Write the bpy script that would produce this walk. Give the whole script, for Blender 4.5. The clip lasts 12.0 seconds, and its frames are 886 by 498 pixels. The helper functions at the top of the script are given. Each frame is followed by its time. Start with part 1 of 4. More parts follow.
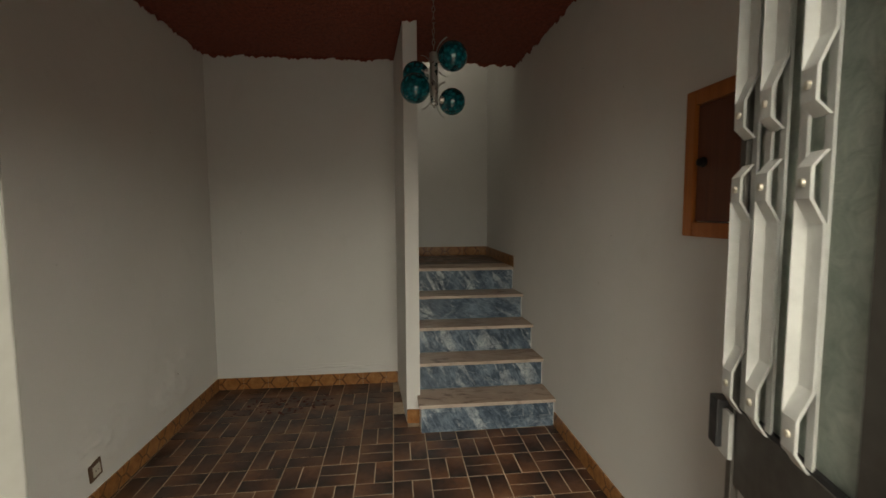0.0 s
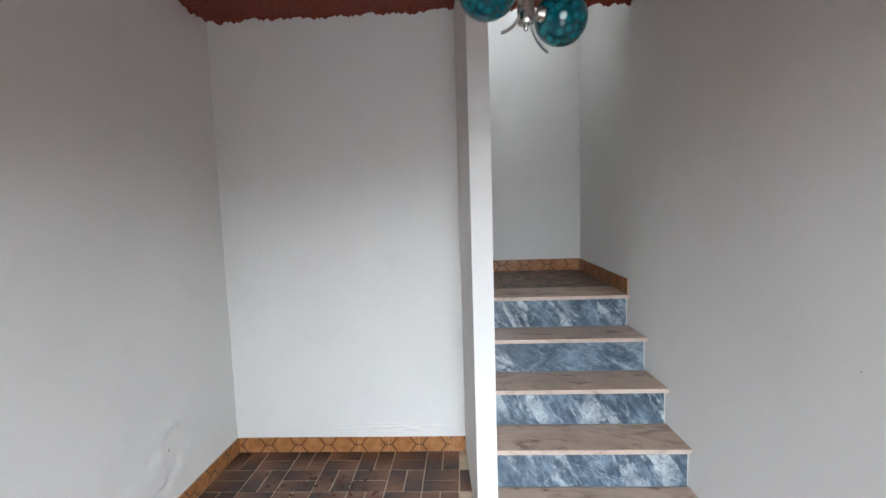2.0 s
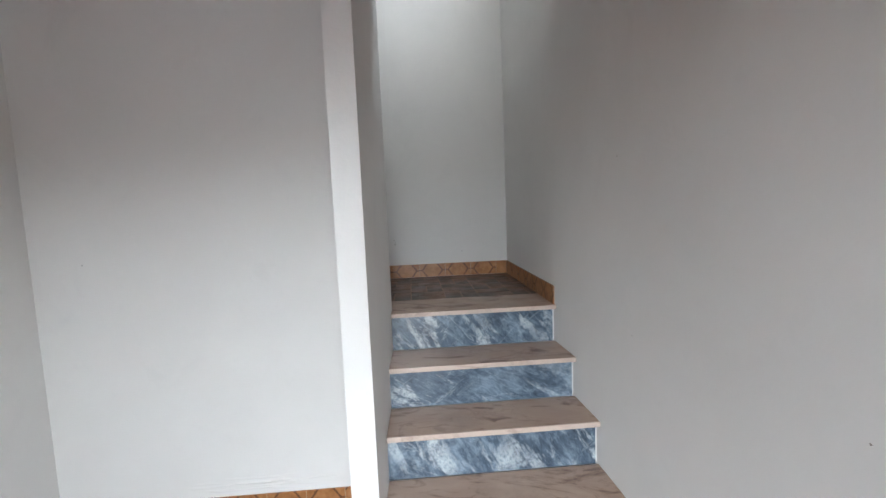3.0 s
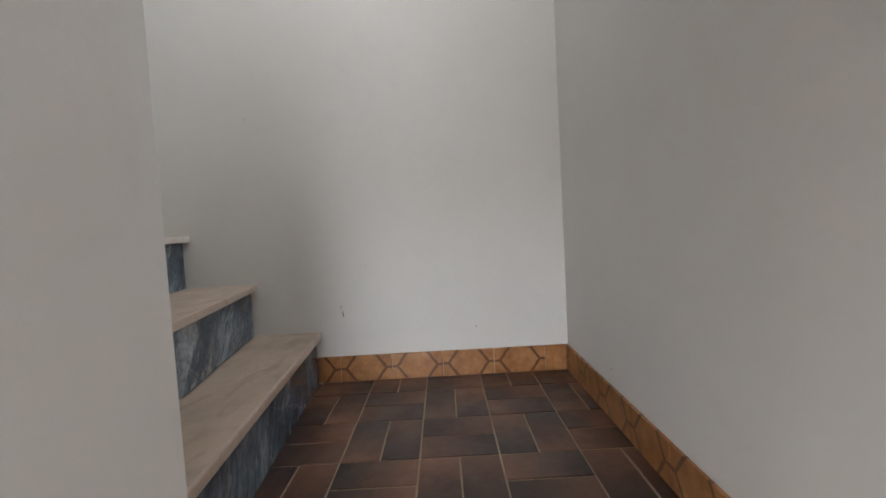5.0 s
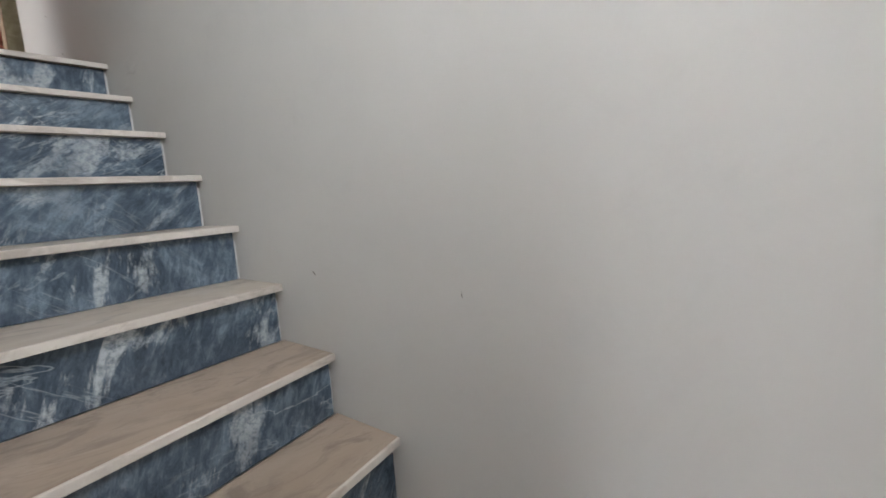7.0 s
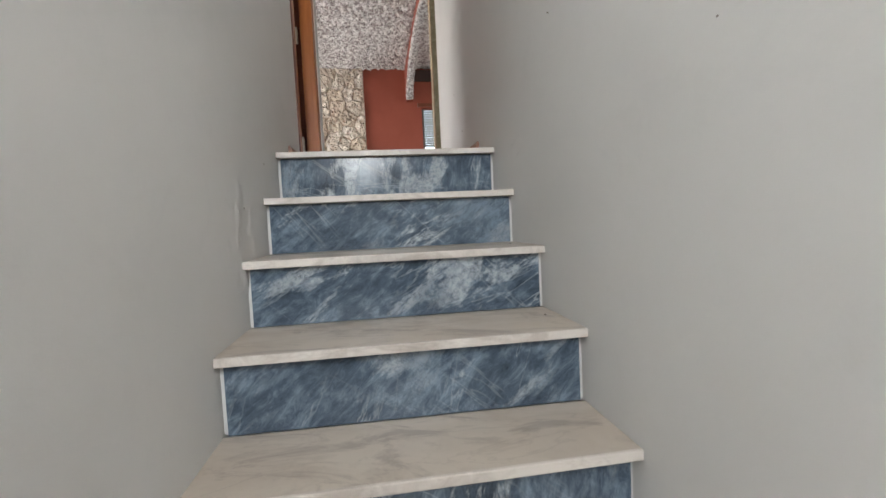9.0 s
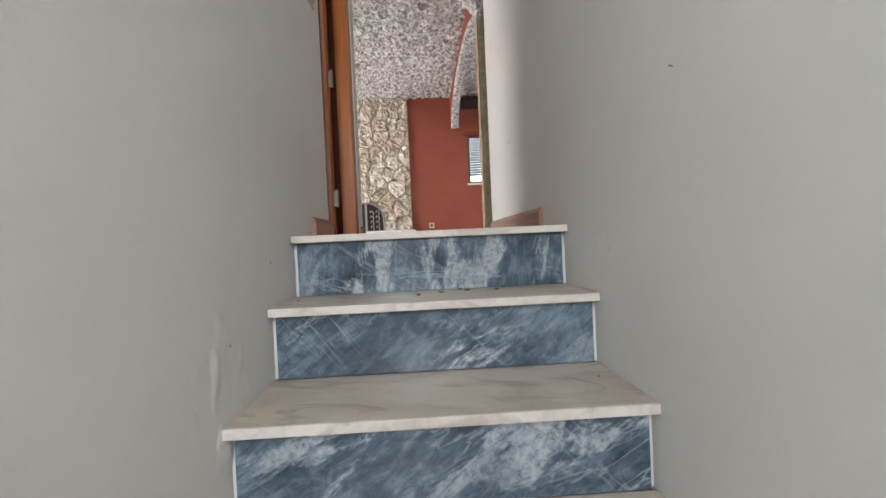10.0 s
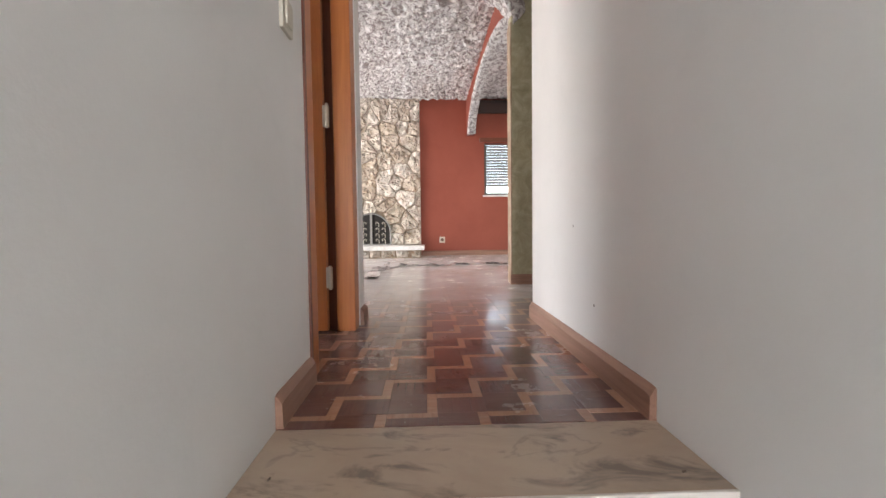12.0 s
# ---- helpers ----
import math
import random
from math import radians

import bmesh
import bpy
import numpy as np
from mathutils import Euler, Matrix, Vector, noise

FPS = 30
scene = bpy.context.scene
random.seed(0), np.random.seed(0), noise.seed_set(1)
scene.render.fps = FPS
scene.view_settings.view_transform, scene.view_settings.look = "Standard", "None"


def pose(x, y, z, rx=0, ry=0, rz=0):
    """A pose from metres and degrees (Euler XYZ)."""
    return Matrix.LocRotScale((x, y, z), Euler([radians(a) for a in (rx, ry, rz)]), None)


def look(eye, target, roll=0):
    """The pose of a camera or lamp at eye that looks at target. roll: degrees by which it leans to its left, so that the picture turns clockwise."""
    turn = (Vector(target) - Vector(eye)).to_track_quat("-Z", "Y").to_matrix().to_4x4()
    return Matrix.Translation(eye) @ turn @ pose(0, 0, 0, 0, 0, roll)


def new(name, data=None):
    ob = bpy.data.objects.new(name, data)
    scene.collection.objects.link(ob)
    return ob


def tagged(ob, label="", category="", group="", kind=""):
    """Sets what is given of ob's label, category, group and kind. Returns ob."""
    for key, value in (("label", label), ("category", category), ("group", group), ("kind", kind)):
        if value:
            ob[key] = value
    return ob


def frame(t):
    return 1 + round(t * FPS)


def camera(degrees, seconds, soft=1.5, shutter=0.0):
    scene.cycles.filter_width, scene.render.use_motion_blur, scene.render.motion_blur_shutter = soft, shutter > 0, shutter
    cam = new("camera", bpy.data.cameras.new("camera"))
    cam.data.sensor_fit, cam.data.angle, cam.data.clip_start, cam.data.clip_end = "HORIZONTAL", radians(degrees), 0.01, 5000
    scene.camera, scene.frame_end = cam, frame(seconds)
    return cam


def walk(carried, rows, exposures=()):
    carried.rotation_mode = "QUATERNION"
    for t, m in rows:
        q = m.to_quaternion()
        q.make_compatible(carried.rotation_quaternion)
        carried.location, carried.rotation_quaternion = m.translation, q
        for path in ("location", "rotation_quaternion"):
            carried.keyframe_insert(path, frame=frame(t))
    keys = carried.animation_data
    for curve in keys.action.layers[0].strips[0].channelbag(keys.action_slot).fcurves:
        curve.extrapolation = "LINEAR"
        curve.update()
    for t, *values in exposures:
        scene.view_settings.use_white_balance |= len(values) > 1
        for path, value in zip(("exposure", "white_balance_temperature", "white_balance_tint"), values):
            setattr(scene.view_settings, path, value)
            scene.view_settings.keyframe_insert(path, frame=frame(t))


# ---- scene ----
cam = camera(89.5, 12.0, shutter=0.12)
PATH = [
    (0, (-0.156, -2.78, 1.417), (0.061, -0.799, 1.254), -0.3),
    (0.25, (-0.1435, -2.586, 1.437), (-0.082, -0.599, 1.272), -0.6),
    (0.5, (-0.134, -2.44, 1.453), (-0.19, -0.448, 1.285), -0.9),
    (1, (-0.093, -2.057, 1.449), (-0.458, -0.097, 1.286), -1.1),
    (1.5, (-0.065, -1.859, 1.476), (-0.431, 0.099, 1.292), -1.7),
    (2, (-0.119, -1.755, 1.501), (-0.212, 0.234, 1.318), -1.8),
    (2.5, (-0.012, -1.587, 1.466), (0.087, 0.401, 1.278), -2.2),
    (2.7, (0.048, -1.471, 1.475), (0.189, 0.515, 1.28), -2.3),
    (4.3, (0.46, -0.113, 1.412), (0.577, 1.881, 1.304), -2.8),
    (4.5, (0.455, 0.028, 1.405), (0.493, 2.026, 1.329), -2.4),
    (5, (0.412, 0.39, 1.514), (0.413, 2.387, 1.403), -3.2),
    (5.5, (0.421, 0.689, 1.617), (0.269, 2.681, 1.53), -2.2),
    (6, (0.41, 0.936, 1.836), (-0.255, 2.815, 1.676), -3.0),
    (6.5, (0.365, 1.054, 1.984), (-0.402, 2.89, 1.782), -3.3),
    (7, (0.297, 1.251, 2.162), (-0.938, 2.803, 1.902), -4.0),
    (7.5, (0.161, 1.394, 2.224), (-1.487, 2.504, 1.996), -4.5),
    (7.7, (0.109, 1.433, 2.295), (-1.612, 2.433, 2.097), -3.3),
    (9.3, (-0.563, 1.551, 2.602), (-2.552, 1.744, 2.528), -2.9),
    (9.5, (-0.645, 1.561, 2.643), (-2.636, 1.751, 2.639), -2.6),
    (10, (-0.842, 1.566, 2.815), (-2.839, 1.662, 2.78), -2.6),
    (10.5, (-1.012, 1.53, 2.958), (-3.009, 1.626, 2.93), -1.4),
    (11, (-1.197, 1.573, 3.073), (-3.195, 1.675, 3.076), -1.6),
    (11.5, (-1.344, 1.562, 3.176), (-3.343, 1.614, 3.169), -2.0),
    (12, (-1.525, 1.508, 3.298), (-3.521, 1.582, 3.205), -0.7),
]
EXPOSURE = [
    (0, -1.7, 8200, 5), (0.3, -0.98, 7300, 6), (0.5, -0.18, 6200, 7), (0.7, 0.1, 6100, 8), (1.0, 0.15, 6000, 8), (2.7, 0.22, 6000, 8),
    (4.3, 0.4, 6500, 11), (5.0, 0.7, 6400, 11), (5.5, 0.92, 6250, 10), (6.0, 0.9, 6350, 10), (7.0, 0.75, 6350, 11), (7.5, 0.76, 6400, 11), (9.3, 0.98, 6450, 10), (10, 1.08, 6400, 10), (11, 1.18, 6600, 12), (12, 1.48, 6400, 13),
]
walk(cam, [(t, look(eye, target, roll)) for t, eye, target, roll in PATH], EXPOSURE)

# ---- light ----
world = bpy.data.worlds.new("sky")
scene.world = world
world.use_nodes = True
wn = world.node_tree.nodes
sky = wn.new("ShaderNodeTexSky")
sky.sky_type, sky.sun_disc = "NISHITA", False
sky.sun_elevation, sky.sun_rotation = radians(42), radians(200)
world.node_tree.links.new(sky.outputs[0], wn["Background"].inputs[0])
wn["Background"].inputs[1].default_value = 0.15

sun = new("sun", bpy.data.lights.new("sun", "SUN"))
sun.data.energy, sun.data.angle, sun.data.color = 0.8, radians(12), (1.0, 0.97, 0.92)
sun.matrix_world = look((-6, -20, 18), (0, 0, 0))


def daylight(name, eye, target, w, h, watts, color=(0.95, 0.98, 1.0)):
    """The sky's light at a window or door opening."""
    d = bpy.data.lights.new(name, "AREA")
    d.shape, d.size, d.size_y, d.energy, d.color = "RECTANGLE", w, h, watts, color
    o = new(name, d)
    o.matrix_world = look(eye, target)
    return o


daylight("daylight_entrance", (0.5, -4.6, 3.5), (-0.05, -1.5, 1.0), 4.5, 3.0, 2150)
# Added low lamp: brightens the stairwell's back wall through the entrance door.
daylight("daylight_low_added", (0.2, -4.6, 1.25), (0.2, 2.0, 1.5), 1.6, 1.3, 48)
daylight("daylight_stair_window", (0.97, 1.425, 3.78), (-2.0, 1.5, 3.2), 0.26, 1.26, 26)
daylight("daylight_living_room", (-7.0, -2.55, 4.0), (-7.9, 1, 3.2), 3.1, 1.8, 105, (1.0, 0.98, 0.95))
daylight("daylight_far_window", (-9.5, 3.05, 4.3), (-6, 3.05, 4.0), 1.6, 1.2, 15)
# Fill for the dining room, through a side window that is added.
daylight("daylight_dining_fill", (-6.3, 4.85, 4.0), (-6.0, 2, 3.7), 1.2, 1.3, 22)
daylight("daylight_side_room", (-3.1, -2.55, 4.0), (-3.1, 1, 3.6), 0.9, 1.2, 8)

# ---- materials ----


def shader(name, color=(0.8, 0.8, 0.8), rough=0.6, metal=0.0):
    m = bpy.data.materials.new(name)
    m.use_nodes = True
    b = m.node_tree.nodes["Principled BSDF"]
    b.inputs["Base Color"].default_value = (*color, 1)
    b.inputs["Roughness"].default_value, b.inputs["Metallic"].default_value = rough, metal
    return m


def node(m, kind, links=(), **values):
    n = m.node_tree.nodes.new("ShaderNode" + kind)
    for k, v in values.items():
        n.inputs[k.replace("_", " ")].default_value = v
    for k, v in links:
        m.node_tree.links.new(v, n.inputs[k])
    return n


def coords(m, scale=(1, 1, 1), turn=(0, 0, 0), loose=True):
    """Local metres; pieces that share a mesh get a random shift."""
    tc = node(m, "TexCoord").outputs["Object"]
    if loose:
        info = node(m, "ObjectInfo").outputs["Random"]
        far = node(m, "VectorMath", [(0, tc)])
        far.operation = "ADD"
        push = node(m, "CombineXYZ")
        mul = node(m, "Math", [(0, info)])
        mul.operation = "MULTIPLY"
        mul.inputs[1].default_value = 37.0
        for i in range(3):
            m.node_tree.links.new(mul.outputs[0], push.inputs[i])
        m.node_tree.links.new(push.outputs[0], far.inputs[1])
        tc = far.outputs[0]
    if any(turn):
        tc = node(m, "Mapping", [("Vector", tc)], Rotation=[radians(a) for a in turn]).outputs[0]
    return node(m, "Mapping", [("Vector", tc)], Scale=scale).outputs[0]


def grain(m, vec, scale, detail=4.0, rough=0.55, twist=0.0):
    return node(m, "TexNoise", [("Vector", vec)], Scale=scale, Detail=detail, Roughness=rough, Distortion=twist).outputs[0]


def ramp(m, fac, stops):
    r = node(m, "ValToRGB", [(0, fac)])
    e = r.color_ramp.elements
    while len(e) < len(stops):
        e.new(0.5)
    for el, (p, c) in zip(e, stops):
        el.position, el.color = p, (*c, 1) if isinstance(c, tuple) else (c, c, c, 1)
    return r.outputs[0]


def mix(m, fac, a, b, how="MIX"):
    n = m.node_tree.nodes.new("ShaderNodeMixRGB")
    n.blend_type = how
    for i, v in enumerate((fac, a, b)):
        if isinstance(v, bpy.types.NodeSocket):
            m.node_tree.links.new(v, n.inputs[i])
        else:
            n.inputs[i].default_value = v if i == 0 else (*v, 1)
    return n.outputs[0]


def calc(m, how, a, b=0.0, c=None):
    n = m.node_tree.nodes.new("ShaderNodeMath")
    n.operation = how
    for i, v in enumerate((a, b, c)):
        if v is None:
            continue
        if isinstance(v, bpy.types.NodeSocket):
            m.node_tree.links.new(v, n.inputs[i])
        else:
            n.inputs[i].default_value = v
    return n.outputs[0]


def finish(m, color=None, rough=None, relief=None, depth=0.002, strength=0.6):
    b = m.node_tree.nodes["Principled BSDF"]
    if color is not None:
        m.node_tree.links.new(color, b.inputs["Base Color"])
    if rough is not None:
        m.node_tree.links.new(rough, b.inputs["Roughness"])
    if relief is not None:
        n = node(m, "Bump", [("Height", relief)], Strength=strength, Distance=depth)
        m.node_tree.links.new(n.outputs[0], b.inputs["Normal"])
    return m


def plaster(name, a, b, rough=0.8):
    m = shader(name, a, rough)
    v = coords(m, loose=False)
    big, mid, fine = grain(m, v, 0.9, 5), grain(m, v, 7, 4), grain(m, v, 70, 3, 0.7)
    c = mix(m, ramp(m, big, [(0.35, 0.0), (0.7, 1.0)]), a, b)
    dirt = ramp(m, grain(m, v, 3.2, 8, 0.7, 0.6), [(0.56, 0.0), (0.78, 0.3)])
    c = mix(m, dirt, c, tuple(x * 0.86 for x in b))
    spots = node(m, "TexVoronoi", [("Vector", v)], Scale=2.6).outputs["Distance"]
    c = mix(m, ramp(m, spots, [(0.0, 0.8), (0.011, 0.0)]), c, (0.09, 0.08, 0.07))
    h = calc(m, "ADD", calc(m, "MULTIPLY", mid, 0.6), calc(m, "MULTIPLY", fine, 0.35))
    return finish(m, c, None, h, 0.0035, 0.45)


PLASTER = plaster("white_plaster", (0.75, 0.735, 0.71), (0.68, 0.665, 0.64))


def rough_red():
    m = shader("rough_red_ceiling", (0.2, 0.045, 0.03), 0.75)
    v = coords(m, loose=False)
    n1, n2 = grain(m, v, 38, 6, 0.7), grain(m, v, 120, 3, 0.7)
    c = mix(m, ramp(m, n1, [(0.35, 0.0), (0.7, 1.0)]), (0.16, 0.027, 0.013), (0.35, 0.075, 0.037))
    return finish(m, c, None, calc(m, "ADD", n1, calc(m, "MULTIPLY", n2, 0.4)), 0.02, 1.0)


CEILING_RED = rough_red()


def terracotta():
    m = shader("terracotta_paint", (0.3, 0.08, 0.05), 0.7)
    v = coords(m, loose=False)
    c = mix(m, ramp(m, grain(m, v, 1.6, 6, 0.6), [(0.3, 0.0), (0.7, 1.0)]), (0.235, 0.05, 0.027), (0.29, 0.07, 0.04))
    return finish(m, c, None, grain(m, v, 60, 4, 0.7), 0.003, 0.5)


TERRACOTTA = terracotta()


def mottled_green():
    m = shader("green_wallpaper", (0.2, 0.18, 0.1), 0.8)
    v = coords(m, loose=False)
    c = ramp(m, grain(m, v, 9, 7, 0.7, 1.0), [(0.3, (0.27, 0.25, 0.15)), (0.52, (0.38, 0.35, 0.23)), (0.75, (0.52, 0.48, 0.34))])
    return finish(m, c, None, grain(m, v, 80, 3), 0.002, 0.5)


GREEN = mottled_green()


def floor_tile():
    """Glazed tile that darkens to one end; the place along a tile is stored on its mesh."""
    m = shader("brown_glazed_tile", (0.1, 0.05, 0.03), 0.4)
    spot = node(m, "Attribute")
    spot.attribute_name = "along"
    rnd = calc(m, "FRACT", calc(m, "ADD", node(m, "ObjectInfo").outputs["Random"], node(m, "NewGeometry").outputs["Random Per Island"]))
    flip = calc(m, "SUBTRACT", calc(m, "MULTIPLY", calc(m, "GREATER_THAN", rnd, 0.5), 2.0), 1.0)
    v = coords(m)
    n = grain(m, v, 22, 5, 0.65)
    g = calc(m, "ADD", calc(m, "MULTIPLY", calc(m, "MULTIPLY", spot.outputs["Fac"], flip), 4.4), calc(m, "MULTIPLY_ADD", n, 0.9, 0.04))
    c = ramp(m, g, [(0.1, (0.016, 0.009, 0.008)), (0.4, (0.06, 0.025, 0.015)), (0.72, (0.135, 0.058, 0.03)), (1.0, (0.19, 0.09, 0.048))])
    c = mix(m, calc(m, "MULTIPLY", calc(m, "FRACT", calc(m, "MULTIPLY", rnd, 7.3)), 0.5), c, (0.035, 0.016, 0.011))
    c = mix(m, ramp(m, grain(m, v, 6, 7, 0.75), [(0.58, 0.0), (0.85, 0.25)]), c, (0.2, 0.16, 0.12))
    r = ramp(m, grain(m, v, 14, 4), [(0.3, 0.3), (0.7, 0.5)])
    return finish(m, c, r, grain(m, v, 45, 3), 0.0015, 0.5)


TILE = floor_tile()


def grout(name, a, b):
    m = shader(name, a, 0.9)
    v = coords(m, loose=False)
    return finish(m, mix(m, ramp(m, grain(m, v, 9, 6, 0.7), [(0.35, 0.0), (0.65, 1.0)]), a, b), None, grain(m, v, 150, 3), 0.002, 0.6)


GROUT = grout("beige_grout", (0.52, 0.42, 0.31), (0.33, 0.25, 0.18))
GROUT_DARK = grout("brown_grout", (0.4, 0.3, 0.22), (0.25, 0.18, 0.13))


def skirting_tile():
    m = shader("ochre_skirting_tile", (0.4, 0.2, 0.07), 0.3)
    tc = node(m, "TexCoord").outputs["Object"]
    xyz = node(m, "SeparateXYZ", [(0, tc)])
    u = calc(m, "ABSOLUTE", xyz.outputs[0])
    w = calc(m, "ABSOLUTE", xyz.outputs[2])
    v = coords(m)
    wob = calc(m, "MULTIPLY", calc(m, "SUBTRACT", grain(m, v, 60, 3), 0.5), 0.006)
    side = calc(m, "ADD", calc(m, "SUBTRACT", u, calc(m, "MULTIPLY_ADD", w, -0.72, 0.074)), wob)
    line = calc(m, "LESS_THAN", calc(m, "ABSOLUTE", side), 0.0062)
    bar = calc(m, "MULTIPLY", calc(m, "GREATER_THAN", u, 0.072), calc(m, "LESS_THAN", calc(m, "ADD", w, wob), 0.0045))
    both = calc(m, "MAXIMUM", line, bar)
    n = grain(m, v, 20, 6, 0.65)
    base = ramp(m, n, [(0.3, (0.22, 0.085, 0.028)), (0.5, (0.34, 0.15, 0.052)), (0.75, (0.47, 0.24, 0.1))])
    c = mix(m, calc(m, "MULTIPLY", both, 0.85), base, (0.09, 0.032, 0.014))
    return finish(m, c, None, grain(m, v, 50, 3), 0.001, 0.4)


SKIRT_TILE = skirting_tile()


def blue_marble():
    """Slate-blue marble: fine slanting streaks, hair veins and torn white patches; each slab is cut at its own angle."""
    m = shader("blue_grey_marble", (0.1, 0.13, 0.16), 0.22)
    v = coords(m)
    rnd = node(m, "ObjectInfo").outputs["Random"]

    def cut(seed, low, span, squeeze):
        pick = calc(m, "FRACT", calc(m, "MULTIPLY", rnd, seed))
        t = node(m, "VectorRotate", [("Vector", v), ("Angle", calc(m, "MULTIPLY_ADD", pick, radians(span), radians(low)))], Axis=(0, 1, 0))
        return node(m, "Mapping", [("Vector", t.outputs[0])], Scale=(1, 1, squeeze)).outputs[0]

    s, q, h = cut(13.7, 5, 60, 0.34), cut(29.3, 20, 80, 0.2), cut(47.9, -60, 30, 0.1)
    cloud = grain(m, v, 6, 6, 0.62, 0.5)
    fine = grain(m, s, 40, 8, 0.78, 0.6)
    c = ramp(m, calc(m, "MULTIPLY_ADD", fine, 0.55, calc(m, "MULTIPLY", cloud, 0.45)), [(0.36, (0.03, 0.045, 0.064)), (0.49, (0.085, 0.12, 0.162)), (0.6, (0.2, 0.262, 0.325))])
    where = ramp(m, grain(m, v, 3.4, 3, 0.5), [(0.4, 0.0), (0.62, 1.0)])
    torn = ramp(m, grain(m, v, 60, 6, 0.8), [(0.36, 0.2), (0.56, 1.0)])
    patch = ramp(m, grain(m, s, 9, 7, 0.68, 0.35), [(0.525, 0.0), (0.585, 1.0)])
    c = mix(m, calc(m, "MULTIPLY", calc(m, "MULTIPLY", patch, torn), calc(m, "MULTIPLY_ADD", where, 0.65, 0.2)), c, (0.6, 0.66, 0.7))
    for vec, scale, amount, thick in ((q, 7.0, 0.5, 0.011), (h, 5.0, 0.35, 0.006)):
        hair = calc(m, "ABSOLUTE", calc(m, "SUBTRACT", grain(m, vec, scale, 5, 0.6, 0.35), 0.55))
        c = mix(m, calc(m, "MULTIPLY", ramp(m, hair, [(0.0, amount), (thick, 0.0)]), where), c, (0.5, 0.56, 0.6))
    r = ramp(m, grain(m, v, 12, 5), [(0.3, 0.1), (0.7, 0.24)])
    return finish(m, c, r, cloud, 0.0004, 0.3)


RISER = blue_marble()


def beige_marble(name, pale, mid, dark, veins):
    m = shader(name, mid, 0.35)
    v = coords(m)
    s = coords(m, (0.4, 1, 1), (0, 0, 12))
    cloud = grain(m, s, 6, 7, 0.65, 0.8)
    c = ramp(m, cloud, [(0.3, mid), (0.62, pale)])
    blot = grain(m, s, 11, 6, 0.62, 1.2)
    c = mix(m, ramp(m, blot, [(0.53, 0.0), (0.64, veins)]), c, dark)
    thin = calc(m, "ABSOLUTE", calc(m, "SUBTRACT", grain(m, s, 4.0, 5, 0.6, 1.0), 0.5))
    c = mix(m, ramp(m, thin, [(0.0, veins * 0.45), (0.01, 0.0)]), c, dark)
    grime = ramp(m, grain(m, v, 2.6, 9, 0.78), [(0.53, 0.0), (0.75, 0.55)])
    c = mix(m, grime, c, (0.2, 0.16, 0.13))
    return finish(m, c, ramp(m, grain(m, v, 9, 4), [(0.3, 0.28), (0.7, 0.5)]), blot, 0.0006, 0.3)


TREAD_PINK = beige_marble("pink_beige_marble", (0.44, 0.325, 0.25), (0.35, 0.245, 0.185), (0.16, 0.095, 0.072), 0.9)
TREAD_CREAM = beige_marble("cream_marble", (0.59, 0.52, 0.44), (0.5, 0.425, 0.35), (0.24, 0.19, 0.16), 0.5)
TREAD_MID = beige_marble("grey_beige_marble", (0.48, 0.385, 0.305), (0.4, 0.31, 0.235), (0.24, 0.185, 0.145), 0.6)
TREAD_TOP = beige_marble("brown_beige_marble", (0.42, 0.32, 0.235), (0.35, 0.255, 0.185), (0.13, 0.1, 0.085), 0.85)
NOSING = beige_marble("pale_polished_marble_edge", (0.74, 0.69, 0.63), (0.64, 0.58, 0.52), (0.4, 0.34, 0.29), 0.5)
NOSING_PINK = beige_marble("pinkish_polished_marble_edge", (0.56, 0.46, 0.39), (0.48, 0.38, 0.31), (0.26, 0.18, 0.14), 0.5)
WHITE_MARBLE = beige_marble("white_marble", (0.8, 0.78, 0.75), (0.7, 0.68, 0.65), (0.4, 0.38, 0.36), 0.3)


def timber(name, a, b, rough, along="z", fine=1.0):
    m = shader(name, a, rough)
    k = {"x": (0.06, 1, 1), "y": (1, 0.06, 1), "z": (1, 1, 0.06)}[along]
    v = coords(m, k)
    n1, n2 = grain(m, v, 45 * fine, 6, 0.6, 0.5), grain(m, v, 7 * fine, 4, 0.5)
    c = mix(m, ramp(m, calc(m, "MULTIPLY_ADD", n1, 0.6, calc(m, "MULTIPLY", n2, 0.4)), [(0.35, 0.0), (0.65, 1.0)]), a, b)
    return finish(m, c, ramp(m, n2, [(0.3, rough), (0.7, rough + 0.18)]), n1, 0.0008, 0.4)


WOOD = timber("orange_varnished_wood", (0.5, 0.17, 0.04), (0.34, 0.095, 0.02), 0.3)
WOOD_DARK = timber("red_brown_wood", (0.16, 0.042, 0.016), (0.1, 0.024, 0.01), 0.35)
WOOD_SKIRT = timber("brown_skirting_wood", (0.36, 0.2, 0.135), (0.2, 0.1, 0.065), 0.42, "x")
WOOD_BLACK = timber("blackened_wood", (0.035, 0.014, 0.01), (0.02, 0.009, 0.007), 0.5, "y")


